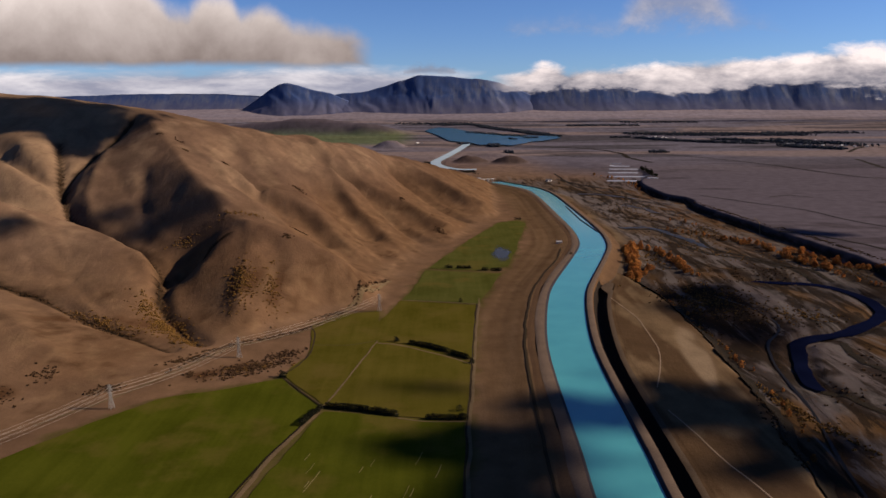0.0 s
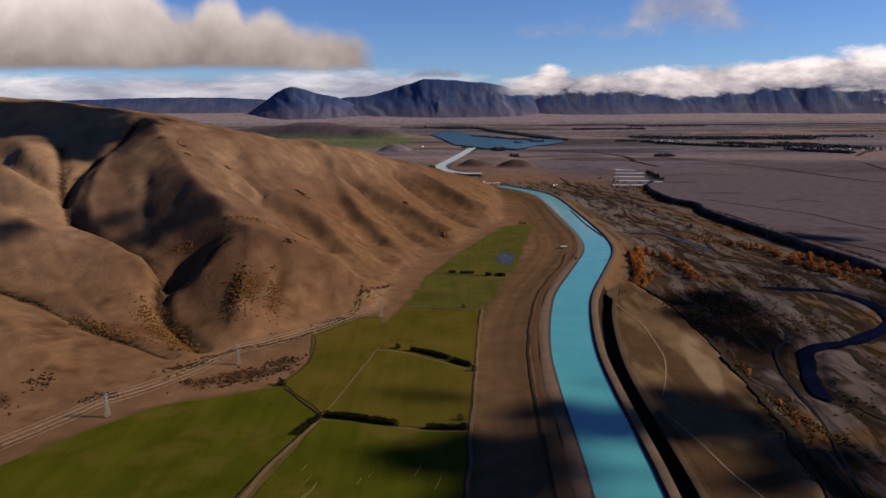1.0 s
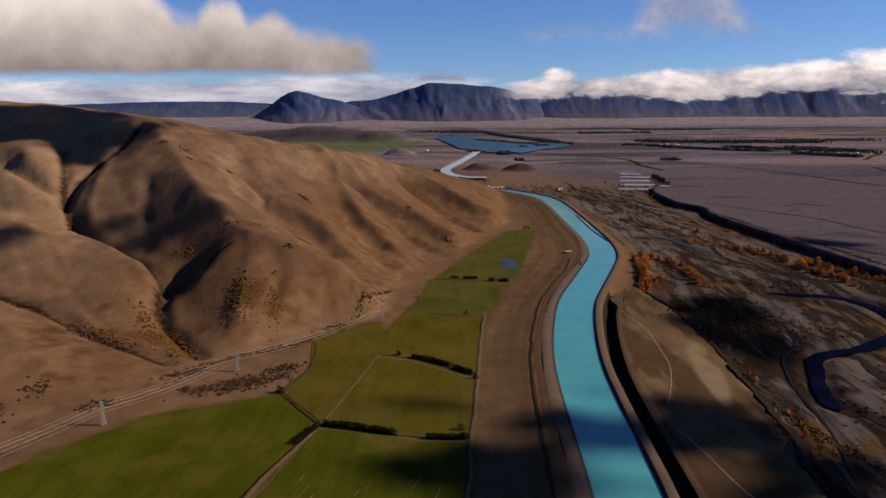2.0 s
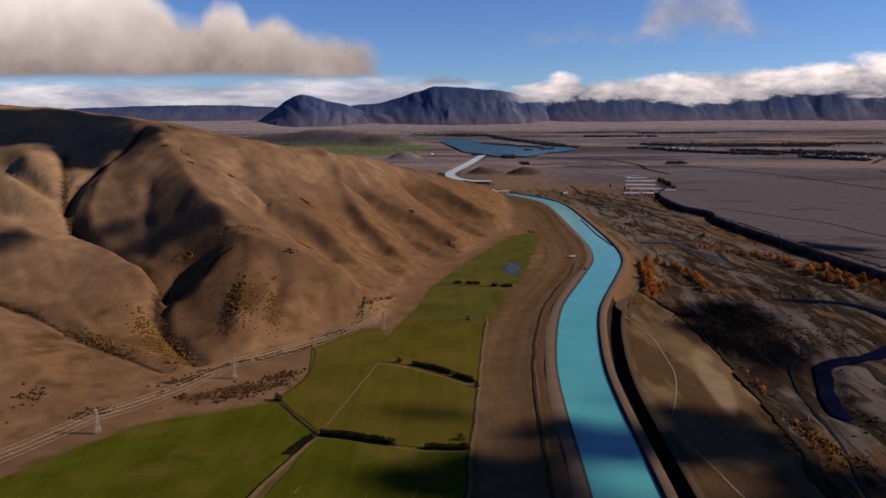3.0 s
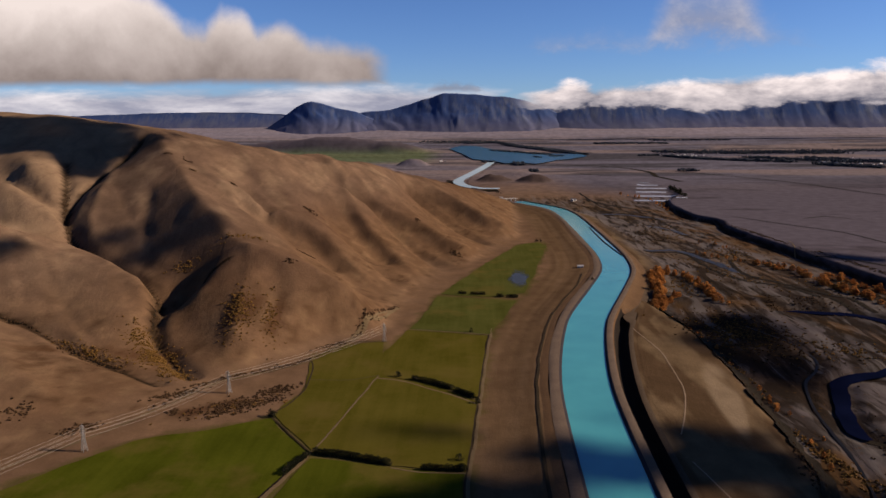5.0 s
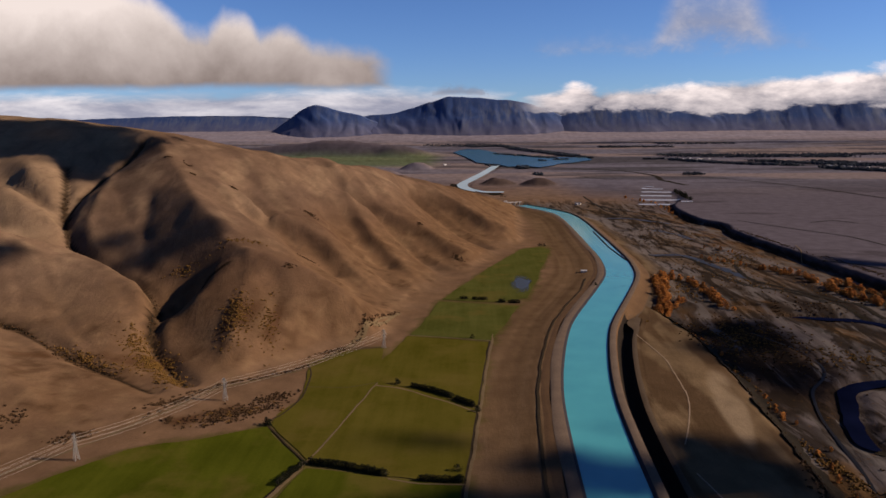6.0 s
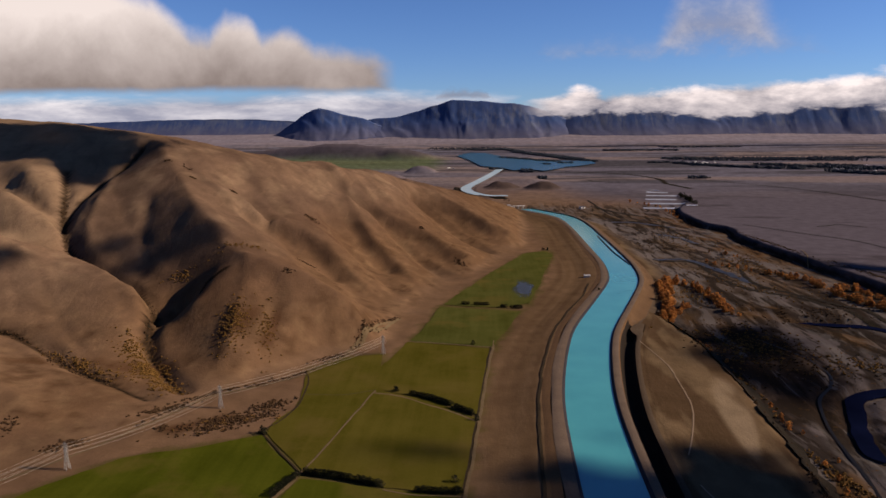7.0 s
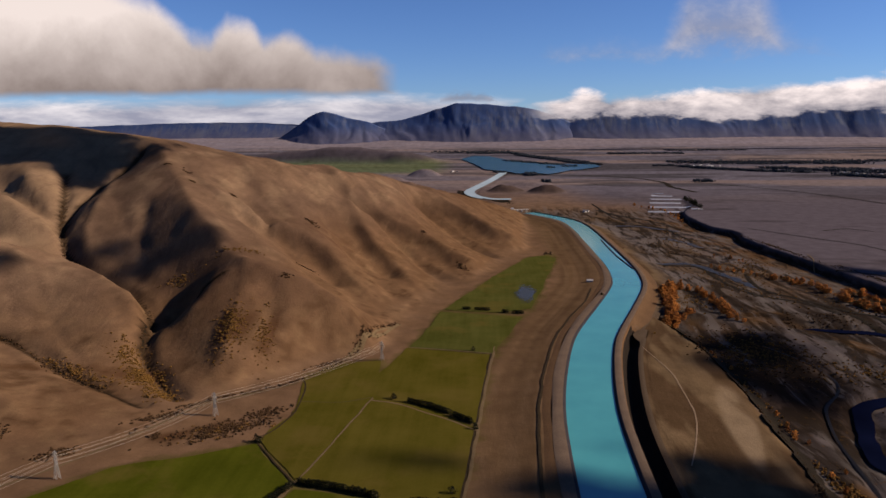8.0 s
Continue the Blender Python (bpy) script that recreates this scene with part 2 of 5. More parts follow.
KNOTS = np.array([q for name, line in HILL_LINES.items() for q in spread(line, 90.0 if name in ("behind", "beyond", "outer", "floor") else 20.0)])
_, keep = np.unique(np.round(KNOTS[:, :2] / 8), axis=0, return_index=True)
KNOTS = KNOTS[np.sort(keep)]


def kernel(d):
    return np.sqrt(d * d + 25.0)


def hill_weights():
    n = len(KNOTS)
    d = np.hypot(KNOTS[:, None, 0] - KNOTS[None, :, 0], KNOTS[:, None, 1] - KNOTS[None, :, 1])
    a = np.zeros((n + 3, n + 3))
    a[:n, :n] = kernel(d) - np.eye(n) * 2.0
    a[:n, n:] = np.c_[np.ones(n), KNOTS[:, :2] / 1000]
    a[n:, :n] = a[:n, n:].T
    return np.linalg.solve(a, np.r_[KNOTS[:, 2], 0, 0, 0])


WEIGHTS = hill_weights()


def hills(x, y):
    """Height of the hills from their crests and gullies, with rills and hummocks."""
    shape = x.shape
    x, y = x.ravel(), y.ravel()
    wx = x + 9 * (fbm(x / 60, y / 60, 2, 5) - 0.5)
    wy = y + 9 * (fbm(x / 60, y / 60, 2, 9) - 0.5)
    z = np.zeros(x.shape)
    near = (x < 420) & (x > -1700) & (y > 300) & (y < 3200)
    idx = np.nonzero(near)[0]
    for block in np.array_split(idx, max(1, len(idx) // 6000)):
        d = np.hypot(wx[block, None] - KNOTS[None, :, 0], wy[block, None] - KNOTS[None, :, 1])
        z[block] = kernel(d) @ WEIGHTS[:-3] + WEIGHTS[-3] + wx[block] / 1000 * WEIGHTS[-2] + wy[block] / 1000 * WEIGHTS[-1]
    side = step(2700, 2950, y)
    z = z * (1 - side)
    for name, line in HILL_LINES.items():
        if name.startswith("gully"):
            g, _ = beside(wx, wy, line)
            z = z - CUTS.get(name, 5.0) * np.clip(1 - np.abs(g) / BROAD.get(name, 17.0), 0, 1)
        elif name == "nose" or name.startswith("spur") and not name.startswith("spur_b"):
            g, _ = beside(wx, wy, line)
            z = z + 7.0 * np.exp(-np.abs(g) / 20)
    f, _ = beside(x, y, FOOT)
    z = z * step(0, 60, -f) + 0.0
    on = np.clip(z / 40, 0, 1)
    z = z + on * (5 * (fbm(x / 90, y / 90, 4, 21) - 0.5) + 1.0 * (fbm(x / 20, y / 20, 3, 31) - 0.5))
    bend = 40 * (fbm(x / 160, y / 160, 2, 43) - 0.5)
    rill = np.abs(fbm((0.75 * x + 0.65 * y + bend) / 62, (0.65 * x - 0.75 * y) / 330, 3, 41) - 0.5)
    z = z - on * 2.0 * np.clip(0.10 - rill, 0, 1) / 0.10
    # small side spurs down the faces over the pastures
    fold = 1 - 2 * np.abs(fbm((0.75 * x + 0.65 * y + bend) / 120, (0.65 * x - 0.75 * y) / 700, 2, 45) - 0.5) * 2
    z = z + step(15, 70, z) * step(-560, -380, x) * step(1080, 1220, y) * 8 * (np.clip(fold, 0, 1) ** 2 - 0.45)
    z = np.where(near, z, 0)
    z = np.where(z > 0, z, 0)
    return z.reshape(shape)


def terrace_side(x, y):
    """Distance past the terrace edge, which wanders."""
    t, _ = beside(x, y, TERRACE)
    return t + 22 * (fbm(x / 90, y / 90, 3, 141) - 0.5)


def ground_height(x, y):
    x, y = np.asarray(x, float), np.asarray(y, float)
    d, _ = beside(x, y, CANAL)
    t = terrace_side(x, y)
    q, _ = beside(x, y, EDGE)
    built = step(2640, 2560, y)
    left = hills(x, y) * step(46, 85, np.where(y < 2640, -d, 100.0))
    left = np.maximum(left, 4.2 * step(95, 46, -d) * built)
    # right of the canal: a bench, a bluff down to the river flats, and a terrace beyond them
    bench = (BENCH_Z - 0.6) * step(34, 56, d) * step(3300, 2400, y)
    drop = np.maximum(step(8, -11, q) * step(1330, 1200, y), step(1230, 1330, y) * step(60, 130, d)) * step(3300, 2500, y)
    rise = 1 - 0.8 * step(-5, 12, t)
    right = (bench + (FLAT_Z - BENCH_Z) * drop) * rise
    ditch = step(1165, 1130, y) * step(36, 40, d) * step(64, 60, d)
    right = right * (1 - ditch) - 22.0 * ditch
    z = np.where(d < 0, left, right)
    bank = np.where(d < 0, step(54, 44, -d), step(39, 34, d)) * built
    z = z * (1 - bank) + (BANK_Z - 2.0) * bank
    bed = step(CANAL_HALF + 5, CANAL_HALF, np.abs(d)) * built
    z = z * (1 - bed) - 1.0 * bed
    u, _ = beside(x, y, UPPER_CANAL)
    z = np.where((y > 2950) & (y < 5300) & (np.abs(u) < 40), -3.0, z)
    wide = (d > 76) & (t < -4) & (y < 2700)
    rough = fbm(x / 40 + 0.3 * y / 40, y / 130, 4, 51)
    z = z + np.where(wide, (1.2 + 2.6 * drop) * (rough - 0.5), 0)
    for line, half, deep in ((RIVER, 16, 4.5), (CREEK, 5, 3.0)):
        q2, _ = beside(x, y, line)
        z = z - np.where(wide, deep * step(half + 9, half - 4, np.abs(q2)), 0)
    # low moraine mounds by the upper canal, and a long dark scarp beyond the hills
    for mx, my, rx, ry, h in MOUNDS:
        r = np.hypot((x - mx) / rx, (y - my) / ry)
        z = z + h * np.clip(1 - r * r, 0, 1) ** 1.5 * (0.7 + 0.6 * fbm(x / (rx * 0.5), y / (ry * 0.5), 3, 66))
    far = step(2600, 4200, y)
    return z + far * 3 * (fbm(x / 500, y / 900, 3, 61) - 0.5)


def grades(*spans):
    out = [spans[0][0]]
    for a, b, n in spans:
        out += list(a + (b - a) * (np.arange(n) + 1) / n)
    return np.array(out)


def sheet(xs, ys):
    gx, gy = np.meshgrid(xs, ys)
    n, m = len(xs), len(ys)
    i = np.arange(m - 1)[:, None] * n + np.arange(n - 1)[None, :]
    faces = np.stack([i, i + 1, i + 1 + n, i + n], -1).reshape(-1, 4)
    return gx.ravel(), gy.ravel(), faces


# ---- materials of the land ----
TUSSOCK, TUSSOCK_DARK, TUSSOCK_PALE = (0.0960, 0.0600, 0.0375), (0.0500, 0.0310, 0.0215), (0.1450, 0.0980, 0.0600)
SHINGLE, SILT, STRAW = (0.038, 0.033, 0.031), (0.0486, 0.02997, 0.0162), (0.09315, 0.06318, 0.03483)
HEATH, DRYLAND = (0.0122, 0.0089, 0.0073), (0.0590, 0.0510, 0.0600)


FIELDS = [
    ([(-620, 380), (-400, 520), (-381, 548), (-342, 612), (-296, 672), (-232, 696), (-181, 727), (-123, 652), (-165, 488), (-185, 380)], "green", "lush green sown pasture beside the hill foot"),
    ([(-154, 380), (-151, 488), (-129, 608), (-116, 642), (-44, 624), (22, 617), (13, 440), (10, 380)], "green", "green striped pasture below the shelter belt"),
    ([(-119, 656), (-178, 733), (-165, 796), (-170, 857), (-178, 905), (-149, 953), (-93, 976), (-86, 905), (-72, 850)], "olive", "olive grazed pasture along the hill foot"),
    ([(-119, 654), (-80, 848), (-15, 816), (31, 774), (23, 620), (-44, 627)], "olive", "olive grazed pasture between two shelter belts"),
    ([(-78, 848), (-92, 910), (-64, 1030), (49, 1006), (34, 782), (-15, 820)], "olive", "yellowish grazed pasture behind the shelter belt"),
    ([(-62, 1034), (-30, 1222), (102, 1198), (53, 1012)], "muted", "dull green pasture in the middle of the valley"),
    ([(-26, 1238), (57, 1504), (136, 1715), (190, 1755), (206, 1712), (122, 1250), (60, 1222)], "muted", "long dull green pasture tapering up the valley")]


def land_cover(x, y, z):
    """Base colour of what grows or lies on the ground, with some haze and cloud shadow painted in."""
    def lay(c, colour, amount):
        return c * (1 - amount[:, None]) + np.array(colour) * amount[:, None]
    c = np.tile(np.array(TUSSOCK), (len(x), 1))
    d, _ = beside(x, y, CANAL)
    t = terrace_side(x, y)
    q, _ = beside(x, y, EDGE)
    n1, n2, n3 = fbm(x / 180, y / 180, 4, 71), fbm(x / 35, y / 35, 4, 81), fbm(x / 30 + y / 300, y / 140, 4, 91)
    c = lay(c, TUSSOCK_DARK, 0.4 * step(0.50, 0.68, n1))
    c = lay(c, TUSSOCK_PALE, 0.4 * step(0.50, 0.70, n2) * step(20, 120, z))
    c = lay(c, TUSSOCK_DARK, 0.4 * step(0.52, 0.66, fbm((0.75 * x + 0.65 * y) / 25, (0.65 * x - 0.75 * y) / 160, 4, 75)) * step(10, 60, z))
    c = lay(c, TUSSOCK_DARK, 0.3 * step(0.50, 0.66, fbm(x / 48, y / 48, 3, 171)) * (d < -60))
    c = lay(c, (0.062, 0.0335, 0.0180), (0.55 + 0.5 * n1) * step(165, 70, z) * step(-540, -360, x) * step(3, 14, z))
    c = lay(c, (0.088, 0.051, 0.026), step(110, 40, z) * (d < -60) * (0.25 + 0.5 * n2))
    n4 = fbm(x / 13, y / 13, 3, 77)
    c = lay(c, (0.034, 0.0185, 0.0095), step(0.56, 0.68, n4) * step(0.44, 0.60, n2) * step(120, 30, z) * step(-1, 6, z) * 0.6)
    c = lay(c, (0.120, 0.076, 0.040), step(0.40, 0.30, n4) * step(100, 30, z) * step(1, 6, z) * 0.35)
    # Pale colour brightens the left hillock, which the sun leaves dull.
    c = lay(c, TUSSOCK_PALE, step(-610, -700, x) * step(1020, 1150, y) * step(90, 130, z) * (0.3 + 0.6 * n2))
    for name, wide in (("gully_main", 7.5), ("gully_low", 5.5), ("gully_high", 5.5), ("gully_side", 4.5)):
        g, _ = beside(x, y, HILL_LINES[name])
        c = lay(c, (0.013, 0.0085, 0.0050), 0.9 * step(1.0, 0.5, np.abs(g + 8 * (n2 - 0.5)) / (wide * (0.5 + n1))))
    for px, py, rx, ry in ((-225, 758, 62, 26), (-262, 742, 30, 14), (-372, 872, 50, 28), (-450, 850, 70, 14), (-278, 950, 30, 52), (-236, 955, 12, 48), (-470, 655, 46, 30)):
        bare = step(1.1, 0.4, np.hypot((x - px) / rx, (y - py - 0.5 * (x - px)) / ry)) * step(0.36, 0.56, n2)
        c = lay(c, (0.043, 0.021, 0.010), 0.85 * bare)
    near = step(2900, 2500, y)
    strip = step(-150, -120, d) * step(0, -20, d) * near * step(12, 4, z)
    c = lay(c, (0.066, 0.041, 0.021), strip * (0.65 + 0.3 * n2))
    band = fbm(d / 9, y / 300, 3, 151)
    c = lay(c, (0.040, 0.024, 0.014), strip * step(0.50, 0.62, band) * 0.3)
    c = lay(c, (0.090, 0.058, 0.034), strip * step(0.47, 0.36, band) * 0.3)
    for reach, amount in ((26, 0.35), (13, 0.45)):
        ex, ey = x + reach * (fbm(x / 22, y / 22, 3, 161) - 0.5), y + reach * (fbm(x / 22, y / 22, 3, 162) - 0.5)
        for outline, sort, _ in FIELDS:
            mid = np.mean(outline, axis=0)
            grow = 1 + reach / 260
            verge = inside(mid[0] + (ex - mid[0]) / grow, mid[1] + (ey - mid[1]) / grow, outline) * (d < -50)
            c = lay(c, (0.050, 0.042, 0.011) if sort == "olive" else (0.038, 0.036, 0.008), verge * amount)
    right = step(40, 56, d) * near
    c = lay(c, SILT, right)
    c = lay(c, STRAW, right * step(0.5, 0.66, fbm(x / 26, y / 110, 4, 83)) * 0.8)
    c = lay(c, STRAW, right * step(1, 0.55, np.hypot((x - 318) / 30, (y - 840) / 120)) * 0.5)
    c = lay(c, (0.140, 0.102, 0.064), right * step(1, 0.6, np.hypot((x - 312 - 0.16 * (y - 815)) / (13 + 0.06 * np.abs(y - 700)), (y - 815) / 125)) * step(0.26, 0.46, n3) * 0.85)
    low = right * np.clip(step(6, -6, q) * step(1330, 1200, y) + step(1230, 1330, y) * step(60, 130, d), 0, 1)
    c = lay(c, SHINGLE, low)
    c = lay(c, (0.0648, 0.05346, 0.05103), low * step(0.5, 0.6, fbm(x / 45 + y / 500, y / 150, 4, 95)) * 0.8)
    c = lay(c, HEATH, low * step(0.52, 0.60, n3) * 0.8)
    c = lay(c, HEATH, low * step(0.06, 0.02, np.abs(fbm(x / 55 + y / 420, y / 230, 4, 97) - 0.5)) * 0.85)
    c = lay(c, (0.05508, 0.02916, 0.01053), low * step(0.58, 0.70, fbm(x / 60, y / 160, 4, 101)) * 0.7)
    upper = low * step(1250, 1650, y)
    c = lay(c, (0.068, 0.047, 0.031), upper * (0.35 + 0.5 * n1))
    c = lay(c, (0.060, 0.030, 0.013), upper * step(150, 40, np.abs(t + 60)) * step(0.42, 0.60, n2) * 0.7)
    c = lay(c, (0.094, 0.088, 0.092), upper * step(0.57, 0.65, fbm(x / 60 + y / 400, y / 200, 4, 99)) * 0.4)
    c = lay(c, (0.014, 0.012, 0.013), upper * step(0.045, 0.015, np.abs(fbm(x / 90 + y / 300, y / 260, 4, 103) - 0.5)) * 0.8)
    # Ground painted darker, carrying part of the cloud shadow on the flats.
    heath_shadow = low * step(1.15, 0.75, np.hypot((x - 418) / 92, (y - 1020) / 200))
    c = lay(c, (0.026, 0.0165, 0.0110), heath_shadow * 0.8)
    c = lay(c, HEATH, heath_shadow * step(0.42, 0.58, n2) * 0.8)
    # Dark band laid along the foot of the bluff.
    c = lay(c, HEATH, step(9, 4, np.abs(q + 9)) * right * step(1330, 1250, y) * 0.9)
    plain = np.clip(step(0, 14, t) * near + step(2480, 2760, y) * step(520 + 0.1 * (y - 2500), 860, x) + step(2700, 3300, y) * step(300, 600, x), 0, 1)
    c = lay(c, DRYLAND, plain)
    # Dark band laid along the terrace edge.
    c = lay(c, HEATH, step(-8, -3, t + 10 * (n2 - 0.5)) * step(7, 2, t + 9 * (n3 - 0.5)) * step(2760, 2600, y) * 0.95)
    c = lay(c, HEATH, plain * step(0.60, 0.66, fbm(x / 300 + y / 900, y / 120, 3, 131)) * 0.35)
    # Violet-grey here and in DRYLAND stands in for haze over the plain.
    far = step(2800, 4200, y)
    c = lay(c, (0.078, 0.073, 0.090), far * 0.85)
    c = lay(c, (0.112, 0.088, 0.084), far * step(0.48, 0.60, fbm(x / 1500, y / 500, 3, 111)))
    c = lay(c, (0.030, 0.028, 0.031), far * step(0.54, 0.62, fbm(x / 900, y / 260, 4, 121)) * 0.8)
    c = lay(c, (0.050, 0.068, 0.024), step(-150, -420, x) * step(4700, 5200, y) * step(7000, 6300, y) * 0.75)
    c = lay(c, (0.050, 0.040, 0.046), step(14, 40, z) * step(5600, 6000, y) * 0.85)
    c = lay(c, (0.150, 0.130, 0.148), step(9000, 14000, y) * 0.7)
    c = lay(c, (0.034, 0.024, 0.020), np.clip(sum(step(1.0, 0.75, np.hypot((x - a) / b, (y - e) / f)) for a, e, b, f, h in MOUNDS[:3]), 0, 1) * 0.75)
    return c


def ground_material():
    n = Nodes("dry grassland")
    base = n.add("Attribute", {"attribute_name": "cover"}).outputs["Color"]
    flats = n.add("Attribute", {"attribute_name": "flats"}).outputs["Fac"]
    slope = n.add("Attribute", {"attribute_name": "slope"}).outputs["Fac"]
    fine, mid = n.noise(0.3, 6, 0.62), n.noise(0.03, 5, 0.6)
    shade = n.math("ADD", n.math("MULTIPLY", fine, 0.4), n.math("MULTIPLY", mid, 1.4))
    tint = n.ramp(n.math("MULTIPLY", shade, 0.55), (0.28, (0.72, 0.72, 0.72)), (0.72, (1.24, 1.25, 1.27)))
    colour = n.mix(1.0, base, tint, "MULTIPLY")
    # braided gravel, flood channels and low growth of the river flats
    bent = n.add("Mapping", None, Vector=n.place())
    bent.inputs["Rotation"].default_value, bent.inputs["Scale"].default_value = (0, 0, radians(-20)), (0.034, 0.0055, 0.02)
    braid = n.noise(1.0, 7, 0.66, bent.outputs[0], 1.1)
    growth = n.math("MULTIPLY", n.ramp(braid, (0.505, (0, 0, 0)), (0.56, (1, 1, 1))), flats)
    colour = n.mix(n.math("MULTIPLY", growth, 0.85), colour, (0.011, 0.008, 0.006))
    gravel = n.math("MULTIPLY", n.ramp(braid, (0.39, (1, 1, 1)), (0.45, (0, 0, 0))), flats)
    colour = n.mix(n.math("MULTIPLY", gravel, 0.7), colour, (0.074, 0.065, 0.061))
    speck = n.math("MULTIPLY", n.ramp(n.noise(0.16, 5, 0.7), (0.60, (0, 0, 0)), (0.68, (1, 1, 1))), flats)
    colour = n.mix(n.math("MULTIPLY", speck, 0.75), colour, (0.050, 0.026, 0.009))
    # sheep tracks and tussock streaks down the hill faces
    lean = n.add("Mapping", None, Vector=n.place())
    lean.inputs["Rotation"].default_value, lean.inputs["Scale"].default_value = (0, 0, radians(-41)), (0.05, 0.010, 0.03)
    streak = n.noise(1.0, 7, 0.68, lean.outputs[0], 0.8)
    dark = n.math("MULTIPLY", n.ramp(streak, (0.52, (0, 0, 0)), (0.66, (1, 1, 1))), slope)
    colour = n.mix(n.math("MULTIPLY", dark, 0.25), colour, (0.040, 0.025, 0.018))
    pale = n.math("MULTIPLY", n.ramp(streak, (0.30, (1, 1, 1)), (0.42, (0, 0, 0))), slope)
    colour = n.mix(n.math("MULTIPLY", pale, 0.25), colour, (0.145, 0.094, 0.055))
    height = n.math("ADD", n.math("ADD", fine, mid), n.math("ADD", n.math("MULTIPLY", growth, 0.8), n.math("MULTIPLY", streak, n.math("MULTIPLY", slope, 2.0))))
    return n.principled(colour, 0.95, n.bump(height, 0.32, 1.4), specular=0.0)


def build_ground():
    xs = grades((-4600, -1400, 32), (-1400, -760, 50), (-760, 130, 150), (130, 330, 78), (330, 900, 96), (900, 1600, 30), (1600, 4600, 30))
    ys = grades((-1500, 330, 20), (330, 1300, 190), (1300, 2100, 110), (2100, 2900, 70), (2900, 4800, 110))
    fx, fy, faces = sheet(xs, ys)
    y = true_distance(fy)
    s = far_scale(y)
    x = fx / s
    z = ground_height(x, y)
    verts = np.c_[fx, fy, EYE + (z - EYE) * s]
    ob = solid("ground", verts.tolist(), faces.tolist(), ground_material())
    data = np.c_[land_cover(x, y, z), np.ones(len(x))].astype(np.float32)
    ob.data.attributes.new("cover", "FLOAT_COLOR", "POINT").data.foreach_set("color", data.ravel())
    d, _ = beside(x, y, CANAL)
    q, _ = beside(x, y, EDGE)
    low = np.clip(step(2, -8, q) * step(1330, 1200, y) + step(1230, 1330, y) * step(60, 130, d), 0, 1) * step(8, -4, terrace_side(x, y)) * step(3000, 2700, y) * (d > 60)
    for name, values in (("flats", low), ("slope", np.clip(step(4, 35, z) * (d < 0) + 0.6 * (d > 72) * (1 - low) * step(1330, 1200, y) + 0.35 * (d < 0) * (d > -150), 0, 1))):
        ob.data.attributes.new(name, "FLOAT", "POINT").data.foreach_set("value", values.astype(np.float32))
    tagged(ob, "dry brown tussock hills and grey river flats", "ground", kind="structure")


build_ground()


def ribbon(name, line, half, z, material, label, category="water", kind="structure", taper=False):
    """A level strip along a plan line."""
    line = np.array(line)[:, :2]
    d = np.gradient(line, axis=0)
    d /= np.linalg.norm(d, axis=1)[:, None] + 1e-9
    left = np.c_[-d[:, 1], d[:, 0]]
    across = np.linspace(-1, 1, 5)
    verts, faces = [], []
    for i, (p, l) in enumerate(zip(line, left)):
        ragged = 0.45 + 1.1 * float(fbm(np.array([p[0] / 34]), np.array([p[1] / 34]), 3, 19)[0])
        w = half * (1 if not taper else ragged * min(1.0, 0.25 + (len(line) - i) / 14))
        for k in across:
            q = p - l * w * k
            verts.append([float(v) for v in folded(q[0], q[1], np.array(float(z)))])
    for i in range(len(line) - 1):
        for k in range(4):
            a = i * 5 + k
            faces.append((a, a + 5, a + 6, a + 1))
    ob = solid(name, verts, faces, material)
    return tagged(ob, label, category, kind=kind)


def water_material(name, colour, deep, rough=0.12, specular=0.4):
    n = Nodes(name)
    big = n.noise(0.02, 3)
    tone = n.ramp(big, (0.3, deep), (0.7, colour))
    return n.principled(tone, rough, n.bump(n.noise(1.2, 3), 0.08, 0.2), specular=specular)


CANAL_WATER = water_material("glacial water", (0.0420, 0.2010, 0.2190), (0.0340, 0.1740, 0.1970), 0.14)
RIVER_WATER = water_material("river water", (0.0026, 0.0040, 0.0145), (0.0016, 0.0025, 0.0090), 0.8, 0.0)
LAKE_WATER = water_material("lake water", (0.0243, 0.07128, 0.1215), (0.01944, 0.05994, 0.1053), 0.25)
ribbon("water_canal", CANAL, CANAL_HALF + 2.0, WATER_Z, CANAL_WATER, "milky turquoise glacial water filling the canal")
# Pale base colour stands in for the sky mirrored in this reach.
SKY_SHEEN_WATER = water_material("pale water with painted sky sheen", (0.33, 0.43, 0.49), (0.27, 0.37, 0.43), 0.15)
ribbon("water_canal_upper", UPPER_CANAL, 25, WATER_Z, SKY_SHEEN_WATER, "pale blue canal winding in from the lake")
ribbon("water_river", RIVER, 10.0, FLAT_Z - 3.2, RIVER_WATER, "dark blue river bend between shingle banks", taper=True)
CREEK_WATER = water_material("dark creek water", (0.0045, 0.0042, 0.0050), (0.0030, 0.0030, 0.0036), 0.6, 0.05)
ribbon("water_creek", CREEK, 1.6, FLAT_Z - 2.4, CREEK_WATER, "narrow dark side channel in the shingle", taper=True)


